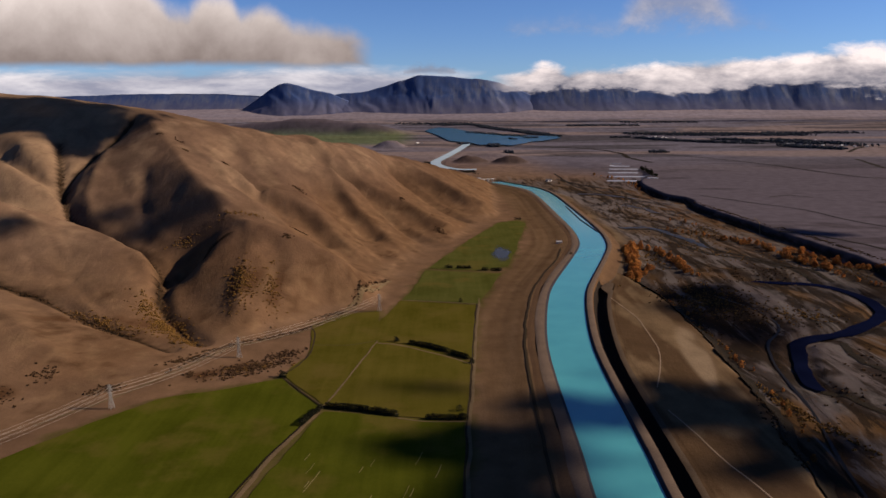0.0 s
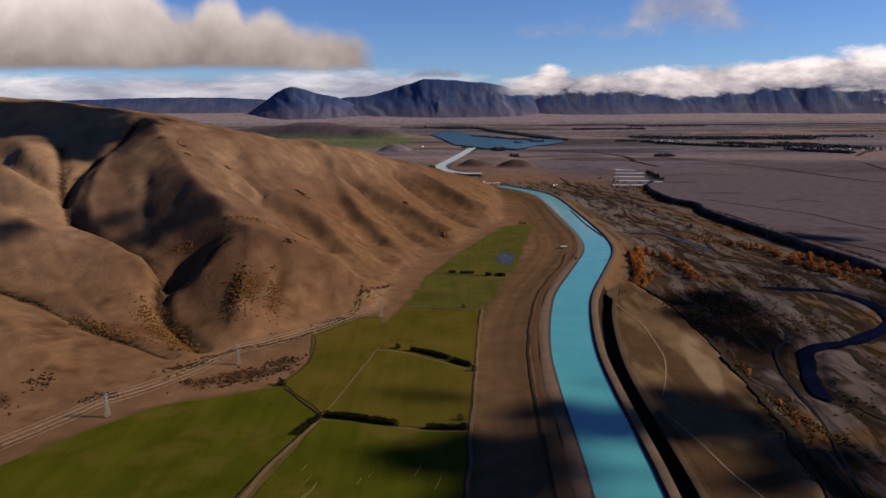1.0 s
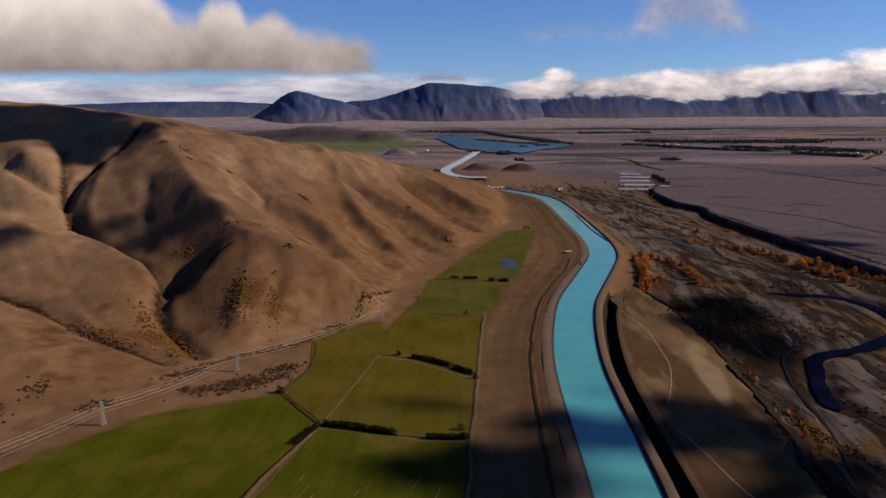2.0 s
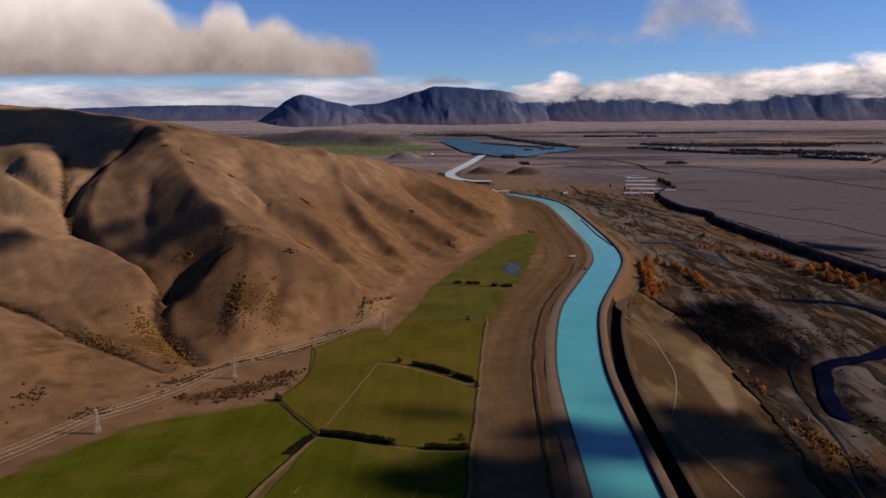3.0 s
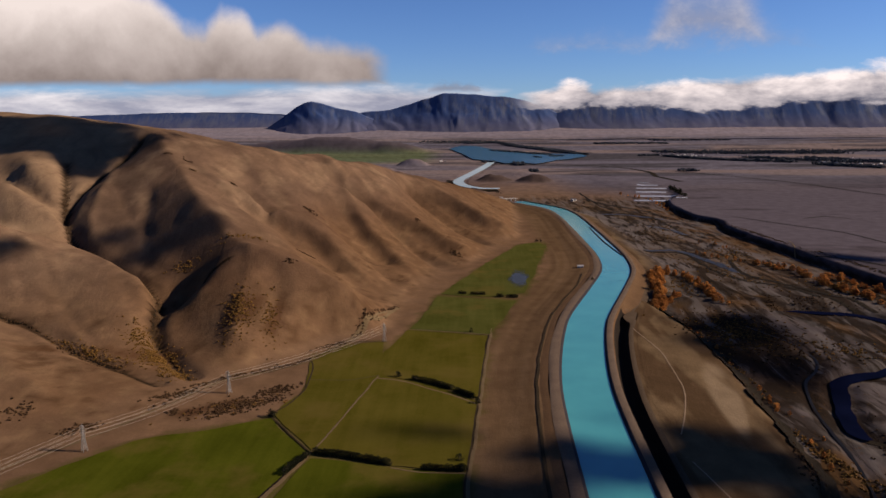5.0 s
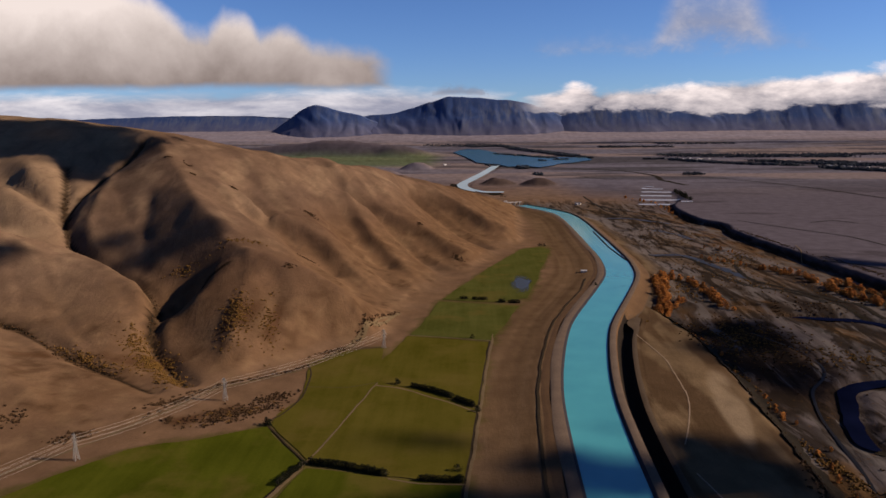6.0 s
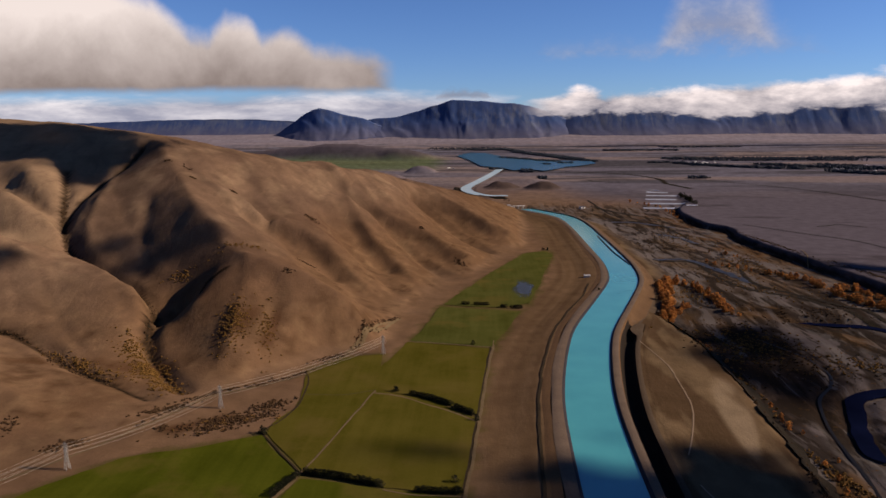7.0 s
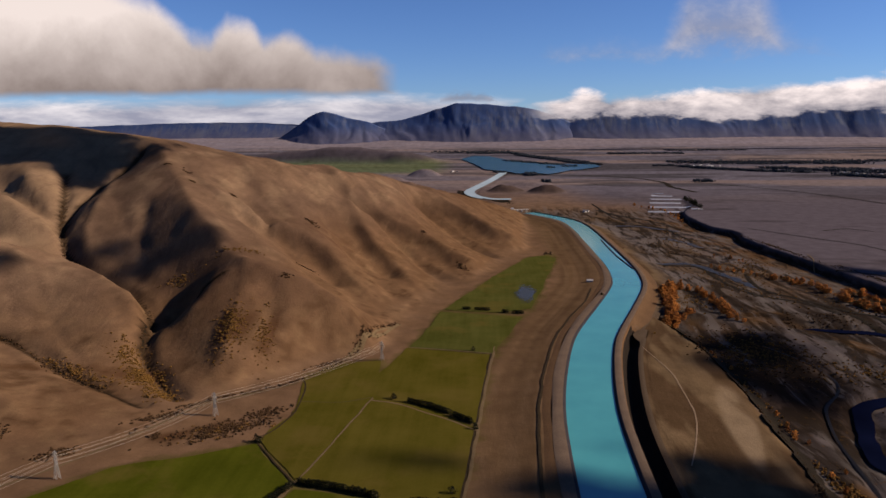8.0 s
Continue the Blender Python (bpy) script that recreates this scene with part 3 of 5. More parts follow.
def patch(name, outline, z, material, label, category, step_size=10.0, drape=False, kind="structure", wobble=0.0):
    """A flat piece of land or water with an outline in plan."""
    p = np.array(outline, float)
    loop = []
    for a, b in zip(p, np.roll(p, -1, 0)):
        n = max(1, int(np.hypot(*(b - a)) / step_size))
        loop += [a + (b - a) * k / n for k in range(n)]
    loop = np.array(loop)
    if wobble:
        loop = loop + wobble * np.c_[fbm(loop[:, 0] / 40, loop[:, 1] / 40, 3, 7) - 0.5, fbm(loop[:, 0] / 40, loop[:, 1] / 40, 3, 8) - 0.5]
    bm = bmesh.new()
    h = ground_height(loop[:, 0], loop[:, 1]) + z if drape else np.full(len(loop), float(z))
    x, y, h = folded(loop[:, 0], loop[:, 1], h)
    ring = [bm.verts.new(q) for q in zip(x, y, h)]
    bm.faces.new(ring)
    bmesh.ops.triangulate(bm, faces=bm.faces[:])
    if bm.faces and sum(f.normal.z for f in bm.faces) < 0:
        bmesh.ops.reverse_faces(bm, faces=bm.faces[:])
    ob = part(name, bm, material, None)
    return tagged(ob, label, category, kind=kind)


def pasture_material(name, dark, light, stripe):
    n = Nodes(name)
    where = n.add("Mapping", None, Vector=n.place())
    where.inputs["Rotation"].default_value = (0, 0, stripe)
    where.inputs["Scale"].default_value = (0.0729, 0.00486, 0.0405)
    rows = n.noise(1.0, 4, 0.6, where.outputs[0])
    cloudy, fine = n.noise(0.018, 4), n.noise(0.3, 6, 0.7)
    fac = n.math("ADD", n.math("MULTIPLY", rows, 0.4), n.math("ADD", n.math("MULTIPLY", cloudy, 0.5), n.math("MULTIPLY", fine, 0.2)))
    worn = n.ramp(n.noise(0.011, 5, 0.6), (0.52, (0, 0, 0)), (0.70, (1, 1, 1)))
    colour = n.mix(n.math("MULTIPLY", worn, 0.7), n.ramp(fac, (0.40, dark), (0.66, light)), (0.068, 0.050, 0.013))
    return n.principled(colour, 0.95, n.bump(fine, 0.3, 0.6), specular=0.0)


GREEN = pasture_material("lush pasture", (0.0218, 0.0262, 0.0020), (0.0390, 0.0432, 0.0042), 0.35)
MUTED = pasture_material("dull pasture", (0.0275, 0.0300, 0.0060), (0.0470, 0.0480, 0.0120), 0.2)
OLIVE = pasture_material("grazed pasture", (0.0330, 0.0300, 0.0034), (0.0540, 0.0450, 0.0080), 0.5)
for k_field, (outline, sort, label) in enumerate(FIELDS):
    patch("field", outline, 0.5 + 0.05 * k_field, {"olive": OLIVE, "muted": MUTED, "green": GREEN}[sort], label, "field", wobble=9)


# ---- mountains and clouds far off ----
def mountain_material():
    n = Nodes("mountain rock with painted haze")
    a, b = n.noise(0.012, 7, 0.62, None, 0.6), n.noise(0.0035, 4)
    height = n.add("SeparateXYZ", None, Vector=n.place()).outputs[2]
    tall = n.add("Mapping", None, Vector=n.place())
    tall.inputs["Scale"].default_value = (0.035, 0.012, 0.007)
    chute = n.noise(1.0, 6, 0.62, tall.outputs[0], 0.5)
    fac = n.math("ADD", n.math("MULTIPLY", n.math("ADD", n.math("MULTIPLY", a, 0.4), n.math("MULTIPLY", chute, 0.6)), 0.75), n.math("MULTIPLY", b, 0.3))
    # Blue of the rock and low grass stands in for distance haze.
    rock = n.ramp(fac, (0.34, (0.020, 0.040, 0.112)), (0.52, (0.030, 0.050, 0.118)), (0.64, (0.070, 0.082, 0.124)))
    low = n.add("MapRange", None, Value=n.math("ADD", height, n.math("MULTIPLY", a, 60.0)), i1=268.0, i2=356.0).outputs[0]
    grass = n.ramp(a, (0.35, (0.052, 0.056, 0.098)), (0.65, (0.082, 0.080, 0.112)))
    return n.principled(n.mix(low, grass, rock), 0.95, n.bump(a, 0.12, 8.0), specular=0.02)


HAZY_ROCK = mountain_material()


def mountain(label, profile, depth, seed, base=90.0, ribs=1.0):
    """A range: its skyline over the basin along x, with forking spurs and gullies down its front."""
    p = np.array(profile, float)
    xs = np.arange(p[0, 0], p[-1, 0] + 1, 9.0)
    top = np.interp(xs, p[:, 0], p[:, 1])
    for _ in range(3):
        top[1:-1] = (top[:-2] + 2 * top[1:-1] + top[2:]) / 4
    top = top + 9 * (fbm(xs / 60, 0 * xs + 3.3, 4, seed + 5) - 0.5)
    rows = 50
    verts = []
    for j in range(rows):
        v = j / (rows - 1)
        ry = depth - 250 * (1 - v) ** 1.05
        wx = xs + 190 * (fbm(xs / 210, 0 * xs + ry / 130, 3, seed + 2) - 0.5) + 0.35 * (ry - depth)
        rib = np.abs(fbm(wx / 240, 0 * xs + ry / 300, 2, seed) - 0.5) * 4
        fork = np.abs(fbm(wx / 95, 0 * xs + ry / 110, 3, seed + 9) - 0.5) * 4
        carve = np.clip(0.62 * rib + 0.38 * fork, 0, 1.4) - 0.55
        amp = ribs * min(1.0, 4 * v) * (1 - v) ** 0.6
        h = base + (top - base) * (v ** 1.1) * (1 + 0.34 * amp * carve)
        verts += np.c_[xs, np.full(len(xs), ry) + 8 * amp * carve, np.minimum(h, top + 4)].tolist()
    n = len(xs)
    for k in range(3):
        verts += np.c_[xs, np.full(n, depth + 6.0 * (k + 1)), base + (top - base) * (1 - (k + 1) / 3.0)].tolist()
    rows += 3
    i = np.arange(rows - 1)[:, None] * n + np.arange(n - 1)[None, :]
    faces = np.stack([i, i + 1, i + 1 + n, i + n], -1).reshape(-1, 4)
    ob = solid("mountain", verts, faces.tolist(), HAZY_ROCK)
    return tagged(ob, label, "mountain", group="ranges beyond the basin")


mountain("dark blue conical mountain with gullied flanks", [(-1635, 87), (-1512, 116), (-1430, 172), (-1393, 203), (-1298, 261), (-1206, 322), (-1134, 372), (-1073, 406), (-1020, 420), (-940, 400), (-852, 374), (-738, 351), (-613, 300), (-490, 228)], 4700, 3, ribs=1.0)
mountain("broad haze-blue mountain with pale scree ribs", [(-809, 249), (-743, 340), (-627, 353), (-514, 358), (-404, 386), (-323, 415), (-232, 441), (-150, 465), (-61, 460), (61, 454), (182, 441), (293, 433), (384, 411), (445, 391), (627, 320), (809, 260), (985, 214), (1061, 189)], 4740, 7, ribs=1.0)
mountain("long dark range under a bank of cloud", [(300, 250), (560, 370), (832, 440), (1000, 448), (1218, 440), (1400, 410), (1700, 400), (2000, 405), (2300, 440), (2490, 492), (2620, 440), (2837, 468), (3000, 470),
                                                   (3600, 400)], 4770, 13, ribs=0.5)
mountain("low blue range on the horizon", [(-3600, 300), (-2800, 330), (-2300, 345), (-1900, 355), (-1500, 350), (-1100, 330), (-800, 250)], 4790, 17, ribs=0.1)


# ---- clouds ----
def cloud_material(name, scale, top, base_v, ends, dark, light, lift, soft=0.22, ragged=0.55, wind=(1, 1, 1), strength=0.53, cover=1.0, mottle=1.5, torn=0.35, grain=0.8):
    """Vapour: dense inside its outline, thinning out through billows at the edge; top: the outline's height along its length."""
    n = Nodes(name)
    uv = n.add("TexCoord").outputs["UV"]
    u, v = (n.add("SeparateXYZ", None, Vector=uv).outputs[k] for k in (0, 1))
    where = n.add("Mapping", None, Vector=n.place())
    where.inputs["Scale"].default_value = wind
    where = where.outputs[0]
    billow = n.noise(scale, 8, 0.58, where, 0.25)
    wisp = n.noise(scale * 3.1, 6, 0.6, where)
    crown = n.ramp(u, *[(a, (h, h, h)) for a, h in top])
    crown = n.add("SeparateXYZ", None, Vector=crown).outputs[0]
    jitter = n.math("MULTIPLY", n.math("SUBTRACT", n.math("ADD", n.math("MULTIPLY", billow, 0.72), n.math("MULTIPLY", wisp, 0.28)), 0.5), ragged)
    over = n.math("DIVIDE", n.math("ADD", n.math("SUBTRACT", crown, v), jitter), soft)
    under = n.math("DIVIDE", n.math("ADD", n.math("SUBTRACT", v, base_v), n.math("MULTIPLY", jitter, torn)), soft * 0.45)
    first = n.math("DIVIDE", n.math("SUBTRACT", u, ends[0]), 0.06)
    last = n.math("DIVIDE", n.math("ADD", n.math("SUBTRACT", ends[1], u), n.math("MULTIPLY", jitter, 0.3)), 0.05)
    alpha = n.math("MINIMUM", n.math("MINIMUM", over, under), n.math("MINIMUM", first, last), True)
    alpha = n.add("MapRange", {"interpolation_type": "SMOOTHSTEP"}, Value=alpha).outputs[0]
    alpha = n.math("MULTIPLY", alpha, cover, True)
    # Sunlit tops and shaded bases are painted into the sheet's own glow.
    glow = n.math("ADD", n.math("MULTIPLY", n.math("SUBTRACT", v, base_v), lift), n.math("MULTIPLY", n.math("SUBTRACT", billow, 0.5), mottle))
    glow = n.math("ADD", glow, n.math("MULTIPLY", n.math("SUBTRACT", wisp, 0.5), grain), True)
    colour = n.ramp(glow, (0.0, dark), (0.5, tuple(0.55 * a + 0.45 * b for a, b in zip(dark, light))), (1.0, light))
    shine = n.add("Emission", None, Color=colour, Strength=strength).outputs[0]
    clear = n.add("BsdfTransparent").outputs[0]
    return n.surface(n.add("MixShader", None, i0=alpha, i1=clear, i2=shine).outputs[0])


def cloud_sheet(label, x0, x1, y, z0, z1, material, bulge=60.0, seed=1):
    xs, zs = np.linspace(0, 1, 60), np.linspace(0, 1, 20)
    verts, uvs = [], []
    for v in zs:
        for u in xs:
            b = bulge * float(fbm(np.array([u * 9.0]), np.array([v * 3.0]), 3, seed)[0] - 0.5)
            verts.append((x0 + (x1 - x0) * u, y + b, z0 + (z1 - z0) * v))
            uvs.append((u, v))
    n = len(xs)
    faces = [(j * n + i, j * n + i + 1, (j + 1) * n + i + 1, (j + 1) * n + i) for j in range(len(zs) - 1) for i in range(n - 1)]
    ob = solid("backdrop", verts, faces, material)
    layer = ob.data.uv_layers.new(name="UVMap")
    for loop in ob.data.loops:
        layer.data[loop.index].uv = uvs[loop.vertex_index]
    return tagged(ob, label, "cloud", kind="structure")


cloud_sheet("grey-bottomed cumulus cloud lying behind the hill crest", -1650, -90, 1950, 330, 860,
            cloud_material("cumulus vapour", 0.0034, [(0.0, 0.95), (0.53, 0.62), (0.585, 0.46), (0.62, 0.45), (0.65, 0.53), (0.69, 0.51), (0.71, 0.43), (0.745, 0.47), (0.775, 0.44), (0.80, 0.37), (0.90, 0.345), (0.94, 0.27)],
                           0.10, (-0.2, 0.945), (0.27, 0.222, 0.195), (0.88, 0.79, 0.71), 2.3, 0.12, 0.24, mottle=1.0, grain=0.4))
cloud_sheet("white cloud bank pouring over the far range", 60, 3900, 4420, 290, 720,
            cloud_material("bank vapour", 0.0046, [(0.0, 0.30), (0.07, 0.38), (0.125, 0.48), (0.145, 0.58), (0.168, 0.56), (0.185, 0.50), (0.27, 0.52), (0.42, 0.64), (0.55, 0.68), (0.594, 0.76), (0.70, 0.81), (1.0, 0.95)],
                           0.13, (0.05, 1.2), (0.28, 0.27, 0.30), (1.08, 0.97, 0.90), 1.9, 0.16, 0.55, (0.5, 1, 1.3), mottle=2.3, torn=1.6, grain=1.1), 40, 4)
cloud_sheet("pale layer of stratus along the horizon", -3900, 300, 4795, 240, 600,
            cloud_material("stratus vapour", 0.004, [(0.0, 0.84), (0.3, 0.82), (0.6, 0.86), (0.8, 0.88), (1.0, 0.7)],
                           0.0, (-0.2, 1.0), (0.32, 0.34, 0.42), (0.84, 0.82, 0.82), 0.75, 0.3, 0.6, (0.4, 1, 1.8), mottle=2.6), 5, 5)
cloud_sheet("thin grey wisps of cloud high in the blue", 150, 2300, 4300, 560, 1250,
            cloud_material("wisp vapour", 0.0042, [(0.0, 0.1), (0.12, 0.36), (0.30, 0.42), (0.41, 0.36), (0.48, 0.95), (0.66, 0.95), (0.73, 0.52), (0.95, 0.1)],
                           0.16, (0.05, 0.95), (0.30, 0.32, 0.40), (0.72, 0.70, 0.72), 0.7, 0.6, 0.6, (0.8, 1, 1.2), cover=0.85, torn=0.9), 30, 6)
cloud_sheet("small grey scrap of cloud beside the peak", -300, 160, 4560, 380, 640,
            cloud_material("scrap vapour", 0.009, [(0.0, 0.3), (0.3, 0.66), (0.7, 0.62), (1.0, 0.3)], 0.3, (0.10, 0.9), (0.22, 0.24, 0.30), (0.46, 0.47, 0.52), 0.8, 0.24, 0.6, (0.8, 1, 1.2), cover=0.75), 10, 8)

VAPOUR = two_tone("dense vapour", (0.75, 0.75, 0.76), (0.85, 0.85, 0.85), 0.01, 0.05, 1.0, 0.2, 4.0)


def thin_vapour(name, least, most):
    """Cloud so thin that part of the sun comes through."""
    n = Nodes(name)
    white = n.add("BsdfDiffuse", None, Color=(0.8, 0.8, 0.81, 1)).outputs[0]
    veil = n.ramp(n.noise(0.012, 4), (0.3, (least,) * 3), (0.7, (most,) * 3))
    return n.surface(n.add("MixShader", None, i0=veil, i1=n.add("BsdfTransparent").outputs[0], i2=white).outputs[0])


THIN, DENSE, VEIL = thin_vapour("thin vapour", 0.05, 0.12), thin_vapour("dense ragged vapour", 0.74, 0.86), thin_vapour("half dense vapour", 0.26, 0.44)


def drifting_cloud(cx, cy, cz, rx, ry, turn, seed, vapour=VAPOUR, height=850.0):
    """An unseen cloud over the valley on the sunward side, placed so that its shadow lies round (cx, cy)."""
    rng = random.Random(seed)
    way = TO_SUN * ((height - cz) / TO_SUN.z)
    bm = bmesh.new()
    lobes = [(0, 0, 0.72)] + [(rng.uniform(-0.72, 0.72), rng.uniform(-0.72, 0.72), rng.uniform(0.22, 0.46)) for _ in range(13)]
    lobes += [(rng.uniform(-1.15, 1.15), rng.uniform(-1.15, 1.15), rng.uniform(0.05, 0.13)) for _ in range(14)]
    c, s = math.cos(radians(turn)), math.sin(radians(turn))
    for u, v, r in lobes:
        made = bmesh.ops.create_icosphere(bm, subdivisions=3, radius=1)["verts"]
        for w in made:
            k = 0.8 + 0.5 * noise.noise(w.co * 2.2 + Vector((u * 9, v * 9, seed)))
            px, py = (u + w.co.x * r * k) * rx, (v + w.co.y * r * k) * ry
            w.co = Vector((px * c - py * s, px * s + py * c, w.co.z * r * k * 26))
    ob = part("cloud", bm, vapour, None, smooth=True)
    ob.location = Vector((cx, cy, cz)) + way
    return tagged(ob, "small white cumulus cloud drifting over the valley", "cloud", group="clouds over the valley")


for n_cloud, row in enumerate([(-850, 1505, 290, 340, 98, -12, DENSE), (-705, 1460, 240, 70, 66, 0, DENSE), (-428, 1140, 125, 56, 40, -30, VEIL), (-556, 1170, 112, 48, 24, -8, VEIL), (-650, 1015, 120, 44, 34, 0, VEIL), (-5, 566, 0, 95, 44, -6), (35, 485, 0, 88, 82, 0), (62, 564, 0, 70, 56, 0), (85, 645, 0, 40, 20, 0),
                               (150, 632, 3, 76, 50, -6), (245, 672, -8, 104, 66, 4), (312, 580, -18, 90, 76, -10), (450, 1105, -20, 122, 92, 14, VEIL), (372, 985, -14, 46, 80, 20, DENSE), (850, 1585, -5, 80, 44, -40),
                               (-30, 695, 0, 75, 24, -10, THIN), (372, 1120, -15, 50, 28, 0), (440, 940, -20, 66, 74, -14, VEIL), (145, 536, 3, 60, 11, 0, THIN)]):
    drifting_cloud(*row[:6], 100 + n_cloud, *row[6:])


# ---- canal banks ----
GRAVEL = two_tone("bank gravel", (0.05346, 0.03807, 0.02754), (0.09558, 0.06966, 0.05184), 0.05, 0.5, 0.95, 0.4, 0.6)
# Dark colour for both inner banks, taking in the right one's shade.
LINING = two_tone("dark stone lining", (0.01458, 0.01296, 0.01539), (0.02916, 0.02592, 0.02835), 0.08, 0.8, 0.8, 0.5, 0.4)
TURF = two_tone("bank turf", (0.04455, 0.02511, 0.01296), (0.081, 0.04698, 0.02349), 0.03, 0.4, 0.95, 0.4, 0.8)


def bank_strip(name, line, profile, material, label, parent=None):
    """A profile of (offset, height) swept along the canal."""
    line = np.array(line)[:, :2]
    d = np.gradient(line, axis=0)
    d /= np.linalg.norm(d, axis=1)[:, None] + 1e-9
    right = np.c_[d[:, 1], -d[:, 0]]
    m = len(profile)
    verts, faces = [], []
    for i, (p, r) in enumerate(zip(line, right)):
        for k, (o, h) in enumerate(profile):
            o2 = o + 0.9 * math.sin(i * 0.37 + k) * (abs(o) > 40)
            q = p + r * o2
            verts.append((q[0], q[1], h))
    up = profile[-1][0] > profile[0][0]
    for i in range(len(line) - 1):
        for k in range(m - 1):
            a = i * m + k
            faces.append((a, a + 1, a + m + 1, a + m) if up else (a, a + m, a + m + 1, a + 1))
    ob = solid(name, verts, faces, material, parent)
    if parent is None:
        tagged(ob, label, "embankment", kind="structure")
    return ob


def faded(line, lo, hi):
    return np.array([p for p in line if lo <= p[1] <= hi])


FINE_CANAL = curve(CANAL[::3][:, :2], 4) if (len(CANAL) - 1) % 3 == 0 else CANAL
bank_strip("trim_lining", FINE_CANAL, [(-CANAL_HALF - 3.6, 5.45), (-CANAL_HALF - 3.0, 5.5), (-CANAL_HALF + 1.5, 1.5)], LINING, "dark stone lining of the canal bank")
bank_strip("trim_lining", FINE_CANAL, [(CANAL_HALF - 1.5, 1.5), (CANAL_HALF + 3.0, 5.5), (CANAL_HALF + 3.6, 5.45)], LINING, "dark stone lining of the canal bank")
bank_strip("road", FINE_CANAL, [(-42.5, 5.2), (-41, 5.6), (-36, 5.75), (-31, 5.6), (-CANAL_HALF - 3.1, 5.4)], GRAVEL, "pale gravel service road on the canal bank")
bank_strip("road", FINE_CANAL, [(CANAL_HALF + 3.1, 5.4), (30.5, 5.6), (33.5, 5.75), (36.5, 5.6), (38.2, 5.2)], GRAVEL, "pale gravel service road on the canal bank")
bank_strip("trim_bank", FINE_CANAL, [(-62, 1.0), (-54, 3.6), (-47, 4.7), (-42.2, 5.2)], TURF, "brown grassed outer slope of the canal bank")
OFFSETS = (37.6, 38.4, 40, 44.5, 50.5, 56, 60.5, 62.5, 65.5, 71)
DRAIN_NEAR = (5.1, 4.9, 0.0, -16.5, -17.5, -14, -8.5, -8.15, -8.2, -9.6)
DRAIN_FAR = (5.1, 4.9, 2.6, -2.2, -4.8, -6.8, -8.2, -8.9, -9.8, -11)
LIP = two_tone("dry bench grass", (0.030, 0.0205, 0.0135), (0.058, 0.041, 0.0265), 0.03, 0.4, 0.95, 0.4, 0.8)
# Shade inside the drain is painted into this near-black colour.
DRAIN_SHADE = two_tone("drain growth with painted shade", (0.0065, 0.0047, 0.0034), (0.0135, 0.0098, 0.0070), 0.06, 0.6, 0.95, 0.5, 0.6)


def right_bank(lo, hi, y0, y1, material, label):
    line = faded(FINE_CANAL, y0, y1)[:, :2]
    d = np.gradient(line, axis=0)
    d /= np.linalg.norm(d, axis=1)[:, None] + 1e-9
    verts, m = [], hi - lo + 1
    for p, w in zip(line, d):
        f = float(step(1122, 1172, p[1]))
        pinch = float(step(1108, 1146, p[1]) * (1 - step(1150, 1230, p[1])))
        for k in range(lo, hi + 1):
            wide = 40 + (OFFSETS[k] - 40) * (1 - 0.75 * pinch) if 2 < k < 7 else OFFSETS[k]
            h = DRAIN_NEAR[k] * (1 - f) + DRAIN_FAR[k] * f
            verts.append((p[0] + w[1] * wide, p[1] - w[0] * wide, h))
    faces = [(i * m + k, i * m + k + 1, (i + 1) * m + k + 1, (i + 1) * m + k) for i in range(len(line) - 1) for k in range(m - 1)]
    tagged(solid("trim_bank", verts, faces, material), label, "embankment", kind="structure")


right_bank(0, 2, 0, 2600, TURF, "brown outer slope of the canal bank")
right_bank(2, 6, 0, 1166, DRAIN_SHADE, "deep drain along the foot of the canal bank, shade painted in")
right_bank(2, 6, 1156, 2600, TURF, "brown grassed slope below the canal bank")
right_bank(6, 9, 0, 2600, LIP, "brown grassed lip of the river bench")


# ---- tracks, drains, lake, ponds ----
def draped(name, points, half, material, label, lift=0.7, category="track", kind="structure", n=10):
    """A strip lying on the ground along a plan line."""
    line = curve(points, n)
    line = line + 2.2 * half * np.c_[fbm(line[:, 0] / 25, line[:, 1] / 25, 3, 13) - 0.5, fbm(line[:, 0] / 25, line[:, 1] / 25, 3, 14) - 0.5]
    d = np.gradient(line, axis=0)
    d /= np.linalg.norm(d, axis=1)[:, None] + 1e-9
    side = np.c_[d[:, 1], -d[:, 0]]
    width = half * (0.8 + 0.4 * fbm(line[:, 0] / 15, line[:, 1] / 15, 2, 3))[:, None]
    verts = []
    for k in (-1, 0, 1):
        q = line + side * width * k
        h = ground_height(q[:, 0], q[:, 1]) + lift + (0.08 if k == 0 else 0)
        x, y, z = folded(q[:, 0], q[:, 1], h)
        verts.append(np.c_[x, y, z])
    m = len(line)
    faces = [(a * m + i, (a + 1) * m + i, (a + 1) * m + i + 1, a * m + i + 1) for a in (0, 1) for i in range(m - 1)]
    return tagged(solid(name, np.concatenate(verts).tolist(), faces, material), label, category, kind=kind)


PALE_EARTH = two_tone("pale bare earth", (0.11, 0.078, 0.05), (0.19, 0.14, 0.10), 0.06, 0.6, 0.95, 0.3, 0.3)
DIRT = two_tone("trodden dirt", (0.054, 0.037, 0.019), (0.098, 0.070, 0.038), 0.06, 0.6, 0.95, 0.3, 0.3)
# Near-black for ditch growth, and for shade painted as strips.
GROWTH_SHADE = two_tone("rank dark growth and painted shade", (0.0050, 0.0038, 0.0022), (0.0120, 0.0085, 0.0048), 0.08, 0.7, 0.95, 0.6, 0.8)
